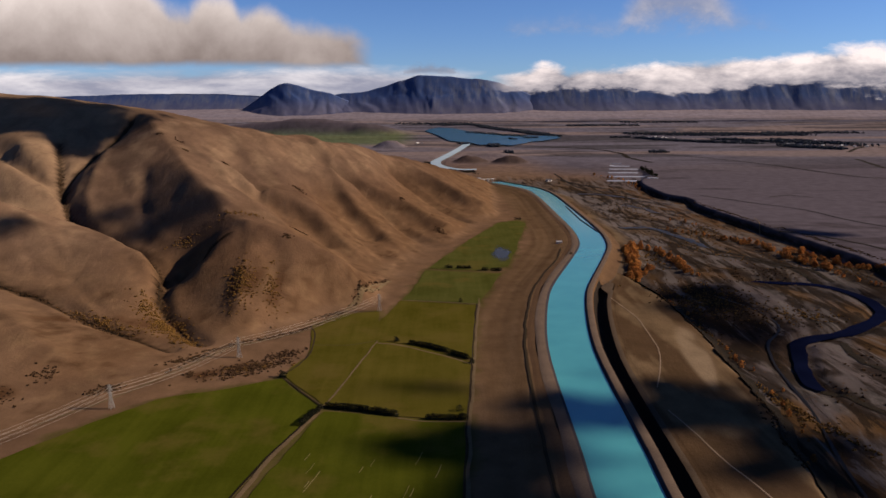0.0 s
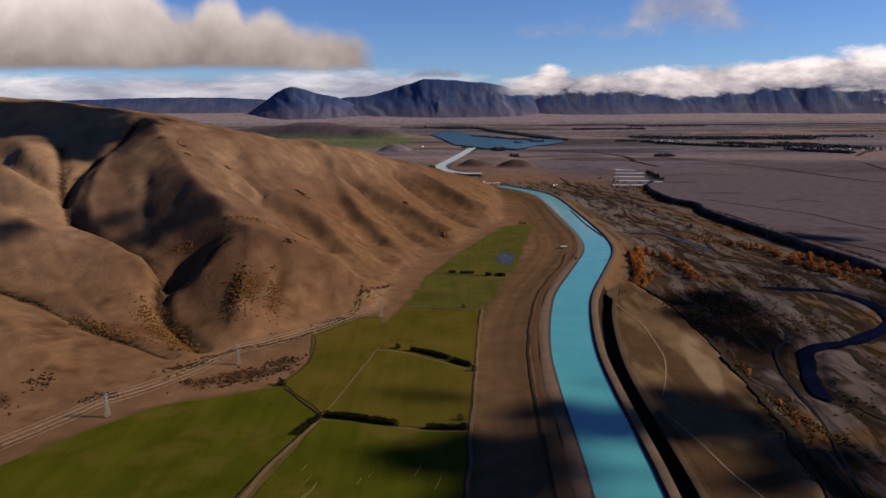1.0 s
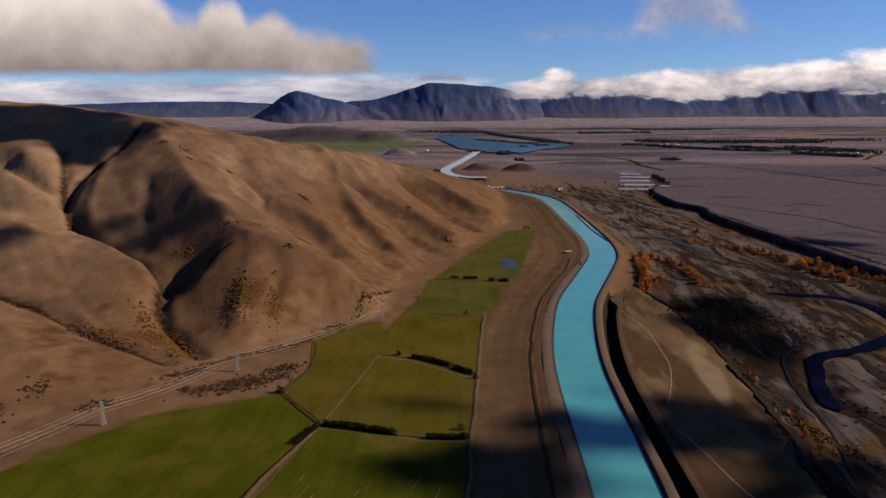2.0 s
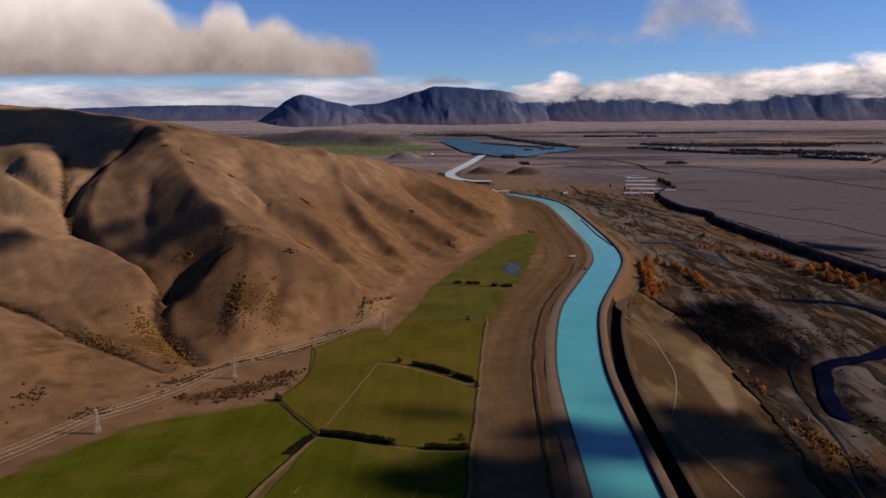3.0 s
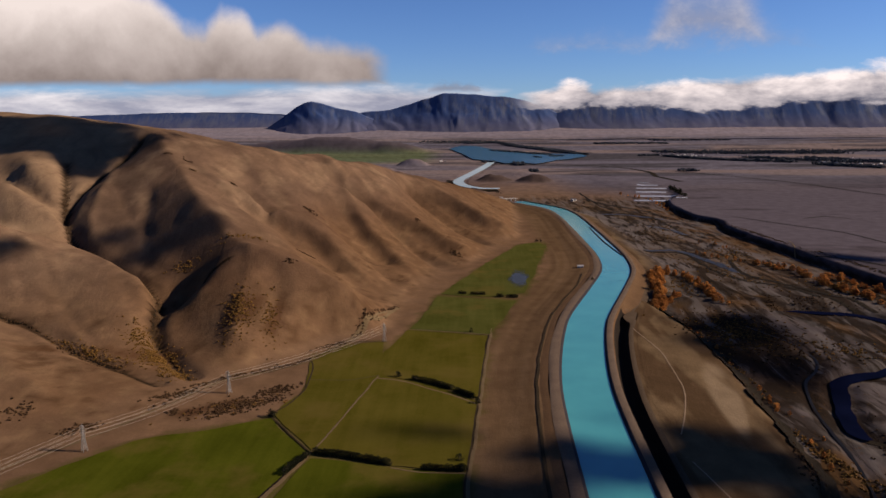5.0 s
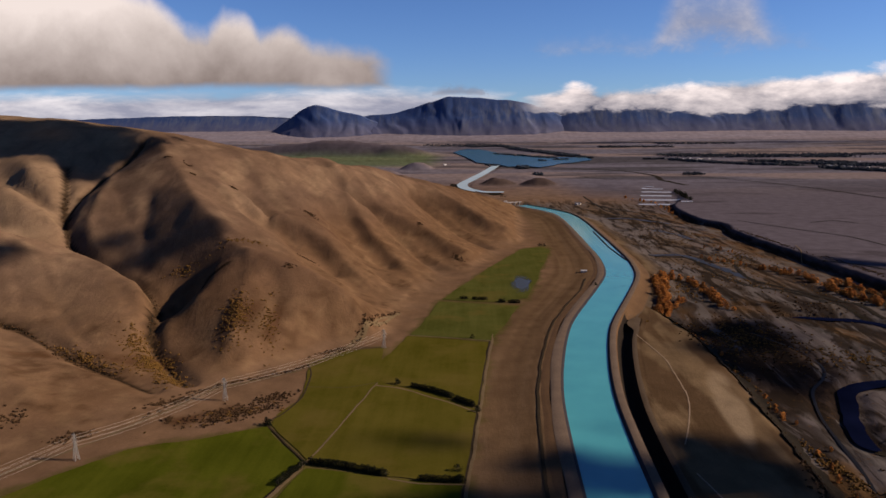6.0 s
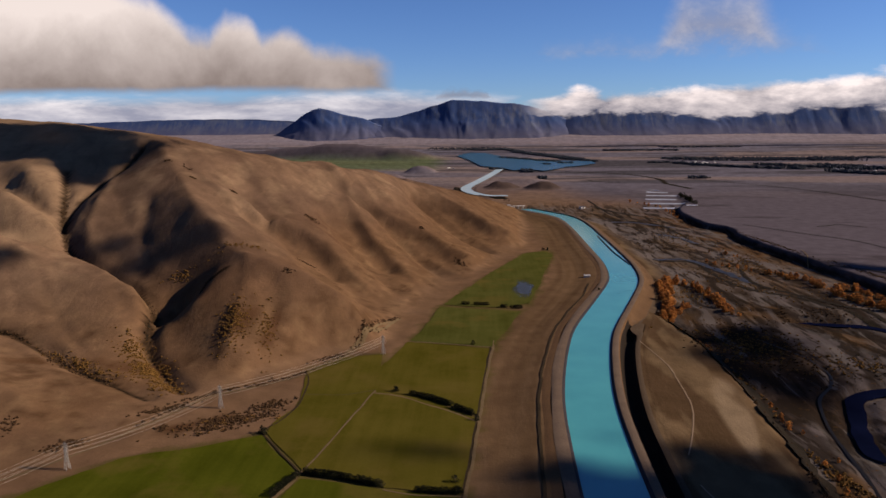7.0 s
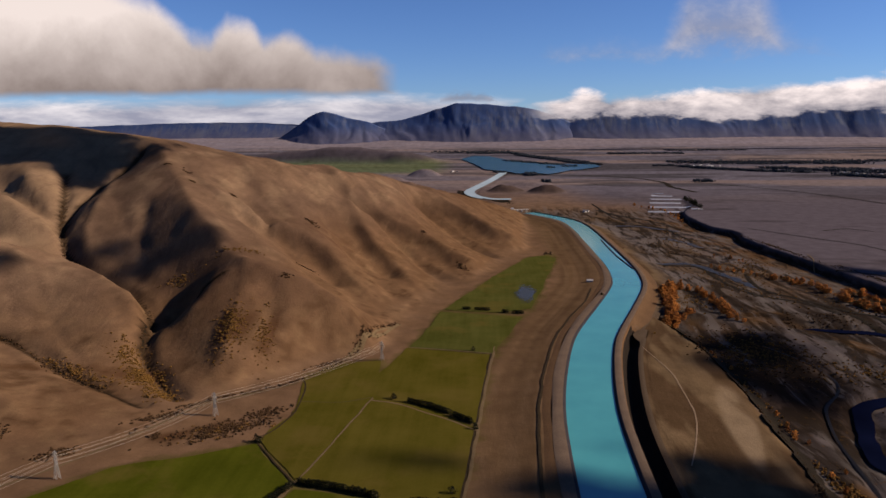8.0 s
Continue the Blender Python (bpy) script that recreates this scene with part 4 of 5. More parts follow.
SEDGE = two_tone("brown sedge", (0.0150, 0.0105, 0.0058), (0.0300, 0.0205, 0.0110), 0.08, 0.7, 0.95, 0.6, 0.8)
GRASS_EDGE = two_tone("rough olive verge", (0.02916, 0.02511, 0.00567), (0.0486, 0.03726, 0.01053), 0.05, 0.5, 0.95, 0.5, 0.5)
FOOT_TRACK = [(-388, 613), (-341, 673), (-306, 733), (-287, 770), (-267, 814), (-239, 840), (-209, 865), (-181, 892), (-148, 952), (-123, 1014), (-108, 1088), (-88, 1141)]
draped("road", [(56, 1040), (54, 1012), (42, 860), (36, 770), (30, 680), (24, 590), (18, 486), (14, 380)], 1.7, DIRT, "pale farm lane beside the pastures")
draped("trim_ditch", [(51, 1015), (39, 860), (33, 770), (27, 680), (21, 590), (15, 486), (11, 380)], 0.9, SEDGE, "dark ditch along the farm lane", category="ditch")
draped("road", [(-121, 650), (-132, 610), (-148, 550), (-160, 488), (-180, 380)], 2.2, DIRT, "bare dirt track between two pastures")
draped("trim_ditch", [(-124, 645), (-136, 605), (-153, 545), (-166, 485), (-186, 380)], 1.0, GROWTH_SHADE, "dark ditch along the dirt track", category="ditch")
draped("road", [(-121, 650), (-112, 692), (-104, 733), (-94, 790), (-84, 845)], 1.0, DIRT, "faint grassy track across the pastures")
draped("trim_ditch", [(-181, 731), (-160, 703), (-140, 675), (-122, 651)], 1.0, SEDGE, "dark overgrown ditch between pastures", category="ditch")
draped("trim_ditch", [(-180, 902), (-170, 880), (-166, 850), (-162, 800), (-170, 760), (-182, 735)], 1.0, SEDGE, "dark curved ditch at the pasture edge", category="ditch")
draped("trim_ditch", [(-165, 832), (-117, 832), (-84, 847)], 1.1, GRASS_EDGE, "shallow overgrown drain in the pasture", category="ditch")
draped("road", [(-84, 838), (-53, 829), (-17, 803), (10, 785), (35, 764)], 1.3, DIRT, "pale stock track below the shelter belt")
draped("road", [(-44, 624), (-14, 617), (24, 616)], 1.0, DIRT, "pale stock track below the shelter belt")
draped("road", FOOT_TRACK, 1.5, DIRT, "pale earth track along the hill foot")
draped("road", [(-180, 906), (-165, 935), (-150, 966), (-124, 1020), (-104, 1075), (-92, 1142)], 2.2, DIRT, "pale earth track along the hill foot")
draped("road", [(262, 1090), (268, 1060), (280, 972), (278, 920), (275, 873), (272, 840), (266, 811), (252, 765), (234, 716)], 0.65, PALE_EARTH, "winding pale foot track on the bench", lift=0.3)
draped("road", [(228, 660), (231, 646), (238, 610), (246, 552), (254, 524), (262, 480)], 0.8, PALE_EARTH, "winding pale foot track on the bench", lift=0.3)
draped("trim_ditch", [(84, 381), (86, 480), (88, 560), (91, 650), (96, 740), (102, 830), (116, 930), (140, 1060), (176, 1180), (215, 1290), (240, 1390)], 1.6, SEDGE, "thin dark seepage drain along the canal strip", category="ditch")
draped("trim_drain", [(-64, 1031), (-20, 1024), (20, 1016), (52, 1010)], 1.2, DIRT, "worn fence line between pastures", category="fence line")
draped("road", [(922, 4332), (1137, 4079), (1449, 3479), (1624, 2799), (1711, 2690), (1850, 2500)], 5.0, GROWTH_SHADE, "straight road over the dry plain", lift=1.5)
for brink, half in (([(790, 1611), (844, 1560), (883, 1493), (911, 1403), (950, 1300)], 4.0), ([(833, 2242), (924, 2072), (1007, 1936), (1036, 1763), (1073, 1663), (1120, 1540)], 2.5), ([(1031, 2194), (1120, 2232), (1164, 2176)], 3.5),
                    ([(589, 4684), (760, 4540), (932, 4383), (1019, 3998), (984, 3718), (1021, 3406)], 14.0), ([(458, 2810), (514, 2684), (559, 2605), (621, 2496), (651, 2380)], 6.0), ([(472, 2968), (493, 2685), (533, 2466)], 4.0),
                    ([(2090, 3543), (2009, 3289), (1946, 3069)], 10.0), ([(2306, 4000), (2680, 4469), (2746, 4355)], 12.0), ([(617, 3898), (700, 3800), (760, 3760)], 9.0)):
    draped("trim_terrace", brink, half, GROWTH_SHADE, "low dark terrace edge on the plain", category="terrace", lift=0.6)
draped("road", [(812, 1800), (806, 1770), (799, 1742), (784, 1700), (770, 1663)], 1.3, DIRT, "pale track curving down the terrace edge", lift=0.9)
# Dark strip stands for the shadow below the canal bend.
draped("trim_bank", [(140, 3040), (60, 3035), (0, 3110), (-52, 3240), (-72, 3380), (-74, 3520)], 15.0, GROWTH_SHADE, "dark strip painted as shade under the canal bend", lift=1.4, category="embankment")
draped("trim_channel", [(x + 6, y) for x, y in EDGE[2::4]], 8.0, GROWTH_SHADE, "dark strip along the foot of the river bluff", lift=2.2, category="channel")
draped("trim_channel", [p[:2] for p in HILL_LINES["gully_low"]], 1.0, GROWTH_SHADE, "dark overgrown creek in the low gully", lift=0.6, category="channel")
draped("trim_channel", [p[:2] for p in HILL_LINES["gully_main"][3:]], 1.0, GROWTH_SHADE, "dark overgrown creek in the main gully", lift=0.6, category="channel")
for flow in ([(445, 1741), (531, 1715), (540, 1572), (560, 1450), (627, 1384), (656, 1278), (669, 1203)], [(442, 2510), (546, 2426), (606, 2349), (626, 2090)],
             [(613, 1639), (591, 1508), (615, 1438), (676, 1319), (699, 1202)], [(428, 738), (442, 730), (450, 705), (459, 673), (468, 641), (480, 590)], [(535, 891), (521, 840), (522, 805), (530, 787), (543, 753), (570, 700)]):
    draped("trim_channel", flow, 5.0, GROWTH_SHADE, "dark dry side channel in the river bed", lift=0.6, category="channel")
for flow in ([(470, 2420), (540, 2400), (600, 2330), (640, 2280)], [(450, 1745), (520, 1760), (560, 1660), (590, 1500)], [(560, 2150), (600, 2080), (620, 1980)]):
    draped("water_pool", flow, 9.0, water_material("braid water", (0.0150, 0.0170, 0.0220), (0.0110, 0.0130, 0.0170), 0.5, 0.1), "shallow grey-blue braid of the river", lift=0.5, category="water")

patch("water_lake", [(-174, 7036), (-120, 7500), (-50, 7910), (105, 7727), (257, 6857), (435, 6300), (556, 6010), (744, 5990), (940, 5860), (935, 5560), (734, 5178), (640, 5090), (578, 4914), (457, 4674), (373, 4803), (254, 4750),
                     (190, 5000), (50, 5237), (-39, 6103)], 7.0, LAKE_WATER, "blue lake below the mountains", "water", 120.0)
# Reflected sky is painted into the ponds as a pale colour.
POND_SHEEN = water_material("pond water with painted sky sheen", (0.243, 0.2511, 0.2916), (0.1782, 0.1944, 0.2349), 0.2)
for k in range(6):
    y0, a, b = 2740 + k * 118, 648 + k * 30, 846 + k * 6 - (k % 3) * 14
    patch("water_pond", [(a, y0), (b, y0 - 12), (b + 8, y0 + 24), (a + 6, y0 + 36)], 0.8, POND_SHEEN, "long pale raceway pond in a row", "pond", 20.0, True)
def ponded_ground():
    """Grass under shallow water, drying out at its edge."""
    n = Nodes("ponded ground")
    spot = n.add("SeparateXYZ", None, Vector=n.place())
    east, north = (n.math("DIVIDE", n.math("SUBTRACT", spot.outputs[k], mid), half) for k, mid, half in ((0, 117.0, 30.0), (1, 1360.0, 92.0)))
    away = n.math("SQRT", n.math("ADD", n.math("MULTIPLY", east, east), n.math("MULTIPLY", north, north)))
    wet = n.add("MapRange", {"interpolation_type": "SMOOTHSTEP"}, Value=n.math("ADD", away, n.math("MULTIPLY", n.noise(0.05, 4), 0.7)), i1=0.65, i2=1.25, i3=0.75, i4=0.0).outputs[0]
    mud = n.add("BsdfPrincipled", None, Base_Color=(0.028, 0.033, 0.040, 1), Roughness=0.45).outputs[0]
    return n.surface(n.add("MixShader", None, i0=wet, i1=n.add("BsdfTransparent").outputs[0], i2=mud).outputs[0])


HAY = two_tone("cut pale grass", (0.075, 0.066, 0.022), (0.12, 0.10, 0.04), 0.08, 0.8, 0.95, 0.3, 0.2)
hay = random.Random(77)
for k in range(16):
    x0, y0, long = hay.uniform(-120, 0), hay.uniform(470, 560), hay.uniform(8, 26)
    draped("trim_windrow", [(x0, y0), (x0 - 0.1 * long, y0 - 0.5 * long), (x0 - 0.24 * long, y0 - long)], hay.uniform(0.2, 0.45), HAY, "thin pale strip of cut grass in the pasture", category="windrow", lift=0.62)
patch("field", [(96, 1275), (92, 1310), (104, 1370), (112, 1425), (130, 1452), (146, 1420), (136, 1360), (130, 1310), (118, 1270)], 1.1, ponded_ground(), "wet bluish ground in the pasture", "field", wobble=26)


# ---- plants ----
BARK = two_tone("grey bark", (0.0405, 0.0324, 0.02592), (0.0891, 0.0729, 0.0567), 0.4, 3.0, 0.95, 0.6, 0.05)
WILLOW = two_tone("autumn willow leaves", (0.125, 0.044, 0.011), (0.29, 0.112, 0.024), 0.12, 1.2, 0.9, 0.3, 0.1, 0.5)
SHELTER = two_tone("dark conifer needles", (0.00405, 0.00486, 0.00243), (0.01134, 0.01215, 0.00486), 0.2, 1.5, 0.9, 0.3, 0.1, 0.4)
BROOM = two_tone("ochre scrub leaves", (0.052, 0.029, 0.008), (0.115, 0.060, 0.015), 0.1, 1.0, 0.9, 0.3, 0.1)
MATAGOURI = two_tone("dark thorn scrub", (0.022, 0.0125, 0.0065), (0.050, 0.0280, 0.013), 0.1, 1.0, 0.9, 0.3, 0.1)


def tube(bm, a, b, r0, r1, n=6):
    a, b = Vector(a), Vector(b)
    turn = (b - a).to_track_quat("Z", "Y").to_matrix()
    rings = []
    for p, r in ((a, r0), (b, r1)):
        rings.append([bm.verts.new(p + turn @ Vector((r * math.cos(2 * math.pi * k / n), r * math.sin(2 * math.pi * k / n), 0))) for k in range(n)])
    for k in range(n):
        bm.faces.new((rings[0][k], rings[0][(k + 1) % n], rings[1][(k + 1) % n], rings[1][k]))
    bm.faces.new(rings[1])


def clump(bm, at, size, rng):
    """A tuft of leaves: a small, uneven eight-sided body."""
    ax = [Vector((rng.uniform(-1, 1), rng.uniform(-1, 1), rng.uniform(-1, 1))).normalized() for _ in range(1)][0]
    q = ax.to_track_quat("Z", "Y").to_matrix()
    s = [size * rng.uniform(0.6, 1.3) for _ in range(6)]
    v = [bm.verts.new(Vector(at) + q @ Vector(c)) for c in ((s[0], 0, 0), (0, s[1], 0), (-s[2], 0, 0), (0, -s[3], 0), (0, 0, s[4] * 0.6), (0, 0, -s[5] * 0.6))]
    for k in range(4):
        bm.faces.new((v[k], v[(k + 1) % 4], v[4]))
        bm.faces.new((v[(k + 1) % 4], v[k], v[5]))


def make_tree(name, label, group, leaves, height, spread_r, seed, base=0.25, tufts=90, cone=False):
    """A tapered trunk with limbs, and a crown of many tufts with gaps."""
    rng = random.Random(seed)
    root = new(name)
    bm = bmesh.new()
    tube(bm, (0, 0, -0.6), (0.1, 0, height * 0.45), height * 0.032, height * 0.02)
    tube(bm, (0.1, 0, height * 0.45), (0, 0.1, height * 0.85), height * 0.02, height * 0.006)
    for k in range(6):
        a = k * 2.4 + rng.random()
        z = height * rng.uniform(0.25, 0.6)
        tube(bm, (0, 0, z), (math.cos(a) * spread_r * 0.7, math.sin(a) * spread_r * 0.7, z + height * 0.22), height * 0.012, height * 0.004, 4)
    part("trunk", bm, BARK, root)
    bm = bmesh.new()
    for k in range(tufts):
        f = rng.random()
        z = height * (base + (1 - base) * f)
        wide = (1 - f) ** 0.8 + 0.05 if cone else math.sin(math.pi * (0.12 + 0.85 * f)) ** 0.7
        wide *= 0.6 + 0.7 * math.sin(seed + 2 * f * 6.3) ** 2
        a, r = rng.uniform(0, 6.283), spread_r * wide * math.sqrt(rng.uniform(0.15, 1))
        clump(bm, (r * math.cos(a), r * math.sin(a), z), height * rng.uniform(0.04, 0.095), rng)
    part("crown", bm, leaves, root)
    return tagged(root, label, "tree", group=group)


def put(kinds, x, y, rng, lo=0.8, hi=1.25, sink=0.2, z=None, wide=1.0):
    kind = rng.choice(kinds)
    h = float(ground_height(np.array([x]), np.array([y]))[0]) if z is None else z
    s = rng.uniform(lo, hi)
    x, y, h = (float(v) for v in folded(np.array(x), np.array(y), np.array(h - sink)))
    t = copy_thing(kind, Matrix.Translation((x, y, h)) @ Matrix.Rotation(rng.uniform(0, 6.28), 4, "Z"))
    t.scale = (s * wide * rng.uniform(0.85, 1.15), s * wide * rng.uniform(0.85, 1.15), s)
    return t


def heights(spots):
    p = np.array(spots, float)
    return ground_height(p[:, 0], p[:, 1]).tolist()


def along(points, gap, rng, off=1.0):
    line = curve(points, 10)
    dist = np.r_[0, np.cumsum(np.hypot(*np.diff(line, axis=0).T))]
    out, at = [], 0.0
    while at < dist[-1]:
        out.append((float(np.interp(at, dist, line[:, 0]) + rng.uniform(-off, off)), float(np.interp(at, dist, line[:, 1]) + rng.uniform(-off, off))))
        at += gap * rng.uniform(0.7, 1.3)
    return out


rng = random.Random(5)
shelter = [make_tree("shelter_tree", "dark green conifer in a shelter belt", "shelter belt trees", SHELTER, 6.6, 3.3, 11 + k, 0.02, 130) for k in range(3)]
rows = [([(-118, 650), (-81, 642), (-46, 630)], 3.0), ([(-16, 623), (4, 622), (23, 622)], 3.2), ([(-135, 612), (-128, 632), (-122, 646)], 3.4), ([(-60, 845), (-56, 844)], 3.0),
        ([(-42, 836), (-18, 822), (4, 806)], 3.2), ([(8, 800), (30, 781)], 3.0), ([(6, 1241), (18, 1240)], 3.6), ([(26, 1238), (50, 1236)], 3.6), ([(72, 1224), (80, 1222)], 3.6),
        ([(88, 1220), (104, 1218)], 3.6)]
spots = [p for points, gap in rows for p in along(points, gap * 0.6, rng, 0.7)]
for (x, y), z in zip(spots, heights(spots)):
    put(shelter, x, y, rng, 0.8, 1.08, z=z)
for x, y in ((186, 1768), (192, 1772), (198, 1766), (26, 1021), (-181, 731), (-177, 728), (33, 768), (250, 1330), (140, 2985), (150, 2960), (132, 2970), (16, 640)):
    put(shelter, x, y, rng, 0.7, 1.2)
for x, y in along([(851, 2791), (868, 2920), (882, 3071), (900, 3140)], 11, rng, 9):
    put(shelter, x, y, rng, 1.6, 2.6)

willows = [make_tree("willow_tree", "orange autumn willow on the river flats", "willows on the river flats", WILLOW, 8.0 + 1.6 * k, 3.6 + 0.5 * (k % 2), 31 + k, 0.04, 170) for k in range(4)]
groves = []
groves += [([(332, 1212), (352, 1260), (368, 1316), (376, 1380), (381, 1416), (405, 1460), (430, 1500)], 6.0, 7), ([(350, 1240), (372, 1330), (392, 1420), (420, 1470)], 7.0, 9), ([(345, 1215), (375, 1260), (400, 1300)], 9.0, 7),
          ([(441, 1480), (464, 1455), (462, 1388), (463, 1338), (453, 1270), (470, 1240)], 8.5, 7), ([(618, 1853), (668, 1782)], 16, 10)]
groves += [([(655, 1600), (680, 1560), (705, 1533)], 5.0, 12), ([(705, 1533), (711, 1427), (724, 1348)], 9.0, 8), ([(712, 1400), (724, 1348), (730, 1300), (722, 1256)], 4.5, 12),
          ([(722, 1250), (771, 1174), (800, 1120)], 12, 8), ([(744, 1483), (773, 1399), (789, 1286), (821, 1254)], 8, 5), ([(636, 2944), (725, 2730), (705, 2498)], 20, 12),
          ([(350, 1145), (368, 1031), (364, 940)], 26, 6), ([(366, 867), (368, 807), (376, 780)], 16, 5), ([(372, 735), (356, 651), (330, 563)], 30, 8), ([(560, 1720), (620, 1640), (650, 1600)], 17, 9)]
grove = []
for points, gap, off in groves:
    big = 1.3 if gap <= 9.0 else 1.0
    if points[0][0] < 373 and points[0][1] < 1150:
        big = 0.7
    grove += [(x, y, big) for x, y in along(points, gap * (0.72 if points[0][1] < 1500 and points[0][0] < 470 else 1.05), rng, off)]
for (x, y, big), z in zip(grove, heights([g[:2] for g in grove])):
    put(willows, x, y, rng, big * 0.45, big * 1.05, 0.4, z, rng.uniform(1.0, 1.7))
for kind in shelter + willows:
    kind.location = (-700 if kind in shelter else 690, 430 + 9 * (shelter + willows).index(kind), 0)
    kind.location.z = float(ground_height(np.array([kind.location.x]), np.array([kind.location.y]))[0]) - 0.2


def scrub(label, leaves, spots, seed, low=0.5, high=1.4, dense=1.6):
    """Many small bushes as one mass: (x, y, half widths, how many)."""
    rng = random.Random(seed)
    xs, ys = [], []
    for cx, cy, rx, ry, turn, many in spots:
        c, s = math.cos(radians(turn)), math.sin(radians(turn))
        for _ in range(int(many * dense)):
            u, v = rng.gauss(0, 0.5) * rx, rng.gauss(0, 0.5) * ry
            xs.append(cx + u * c - v * s)
            ys.append(cy + u * s + v * c)
    zs = ground_height(np.array(xs), np.array(ys))
    bm = bmesh.new()
    for x, y, z in zip(xs, ys, zs):
        r = rng.uniform(low, high)
        for _ in range(3):
            clump(bm, (x + rng.uniform(-r, r), y + rng.uniform(-r, r), float(z) + r * 0.45), r, rng)
    ob = part("scrub", bm, leaves, None)
    return tagged(ob, label, "scrub", kind="stuff")


def line_spots(points, width, gap, many):
    return [(x, y, width, width, 0, many) for x, y in along(points, gap, random.Random(len(points) * 7 + many), 1.0)]


scrub("ochre autumn scrub on the hill slopes", BROOM, [(-225, 757, 48, 18, 35, 24), (-282, 945, 22, 45, 10, 170), (-240, 950, 12, 40, 10, 60), (-395, 905, 20, 26, 30, 110), (-360, 868, 30, 22, -40, 200), (-325, 835, 22, 18, -30, 90),
                                                       (-430, 850, 60, 10, -20, 90), (-410, 1085, 26, 12, 0, 40), (-330, 1120, 40, 10, 30, 30)], 3, 0.6, 1.4, 2.2)
scrub("dark thorn scrub in the gullies and by the power line", MATAGOURI,
      [(-225, 755, 48, 17, 35, 260), (-195, 800, 26, 12, 40, 70), (-300, 775, 26, 6, 40, 50), (-355, 690, 22, 8, 40, 50), (-470, 655, 40, 25, 0, 80), (-430, 705, 16, 16, 0, 30),
       (-285, 735, 8, 8, 0, 20), (-430, 840, 60, 9, -22, 90), (-270, 820, 60, 4, 45, 40), (-120, 1035, 6, 40, -25, 40), (-160, 960, 6, 30, -40, 30)]
      + line_spots([(x - 4, y + 5) for x, y in FOOT_TRACK[2:]], 3.5, 9, 4)
      + line_spots([(-711, 1300), (-669, 1220), (-622, 1163), (-533, 1105), (-448, 1043), (-420, 1010), (-393, 930)], 5, 9, 6)
      + line_spots([(-647, 920), (-593, 905), (-539, 894), (-506, 880), (-453, 851)], 3, 8, 5)
      + [(-492, 1351, 7, 4, 0, 16), (-423, 1363, 8, 6, -40, 22), (-300, 1448, 16, 9, -30, 60), (-97, 1640, 7, 6, 0, 18), (-8, 1530, 15, 9, -50, 50), (-240, 1057, 7, 7, 0, 16), (-260, 1250, 16, 4, 20, 26), (-520, 1395, 9, 5, -30, 12), (-560, 1400, 8, 4, 0, 10)], 4, 0.6, 1.5)
scrub("russet scrub on the river flats", BROOM, [(430, 1090, 70, 90, 0, 260), (540, 1010, 60, 50, 0, 90), (366, 700, 10, 60, 8, 70), (384, 640, 9, 70, 14, 60), (366, 930, 7, 90, 2, 60), (640, 1700, 60, 120, -20, 160),
                                                (740, 1330, 50, 150, 20, 160), (420, 1400, 60, 90, 0, 120), (560, 1500, 60, 160, 20, 90), (600, 2100, 90, 200, 0, 120)], 6, 0.7, 1.8)
scrub("dark low scrub on the river flats", MATAGOURI, [(430, 1070, 80, 110, 0, 420), (330, 640, 10, 90, -10, 120), (450, 720, 60, 60, 0, 26), (520, 800, 60, 80, 0, 22), (600, 1250, 100, 60, 0, 120),
                                                      (520, 1950, 100, 200, 0, 150), (780, 1900, 8, 200, 5, 160), (835, 1450, 10, 200, 5, 160), (500, 560, 60, 60, 0, 20)] + line_spots([(x + 3, y) for x, y in EDGE[6:-10:6]], 5, 9, 8), 7, 0.6, 1.7)


# Needles lightened to blue-grey, so distance haze is in the colour.
HAZY_WOOD = two_tone("conifer woods with painted haze", (0.0170, 0.0210, 0.0280), (0.0320, 0.0370, 0.0450), 0.02, 0.1, 0.95, 0.3, 0.4)


def belt(points, gap, rx, ry, many):
    return [(x, y, rx, ry, many) for x, y in along(points, gap, random.Random(int(gap + many)), 6.0)]


def far_wood(label, spots, seed, size=7.0):
    rng = random.Random(seed)
    bm = bmesh.new()
    for cx, cy, rx, ry, many in spots:
        for _ in range(int(many * 2.2)):
            x, y = cx + rng.uniform(-1, 1) * rx, cy + rng.uniform(-1, 1) * ry
            x, y, z = (float(v) for v in folded(np.array(x), np.array(y), np.array(2.0)))
            s = float(far_scale(cy)) * size * rng.uniform(0.6, 1.3)
            for k in range(2):
                clump(bm, (x + rng.uniform(-s, s), y, z + s * (0.5 + k * 0.6)), s, rng)
    return tagged(part("woodland", bm, HAZY_WOOD, None), label, "trees", kind="stuff")


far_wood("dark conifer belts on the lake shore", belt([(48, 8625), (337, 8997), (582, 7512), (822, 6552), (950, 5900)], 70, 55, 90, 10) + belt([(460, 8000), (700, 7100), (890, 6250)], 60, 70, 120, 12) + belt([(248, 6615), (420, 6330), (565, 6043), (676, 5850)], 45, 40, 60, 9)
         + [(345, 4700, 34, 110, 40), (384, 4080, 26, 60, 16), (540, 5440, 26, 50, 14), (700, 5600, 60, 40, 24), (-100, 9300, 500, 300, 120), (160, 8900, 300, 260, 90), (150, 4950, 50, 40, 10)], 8)
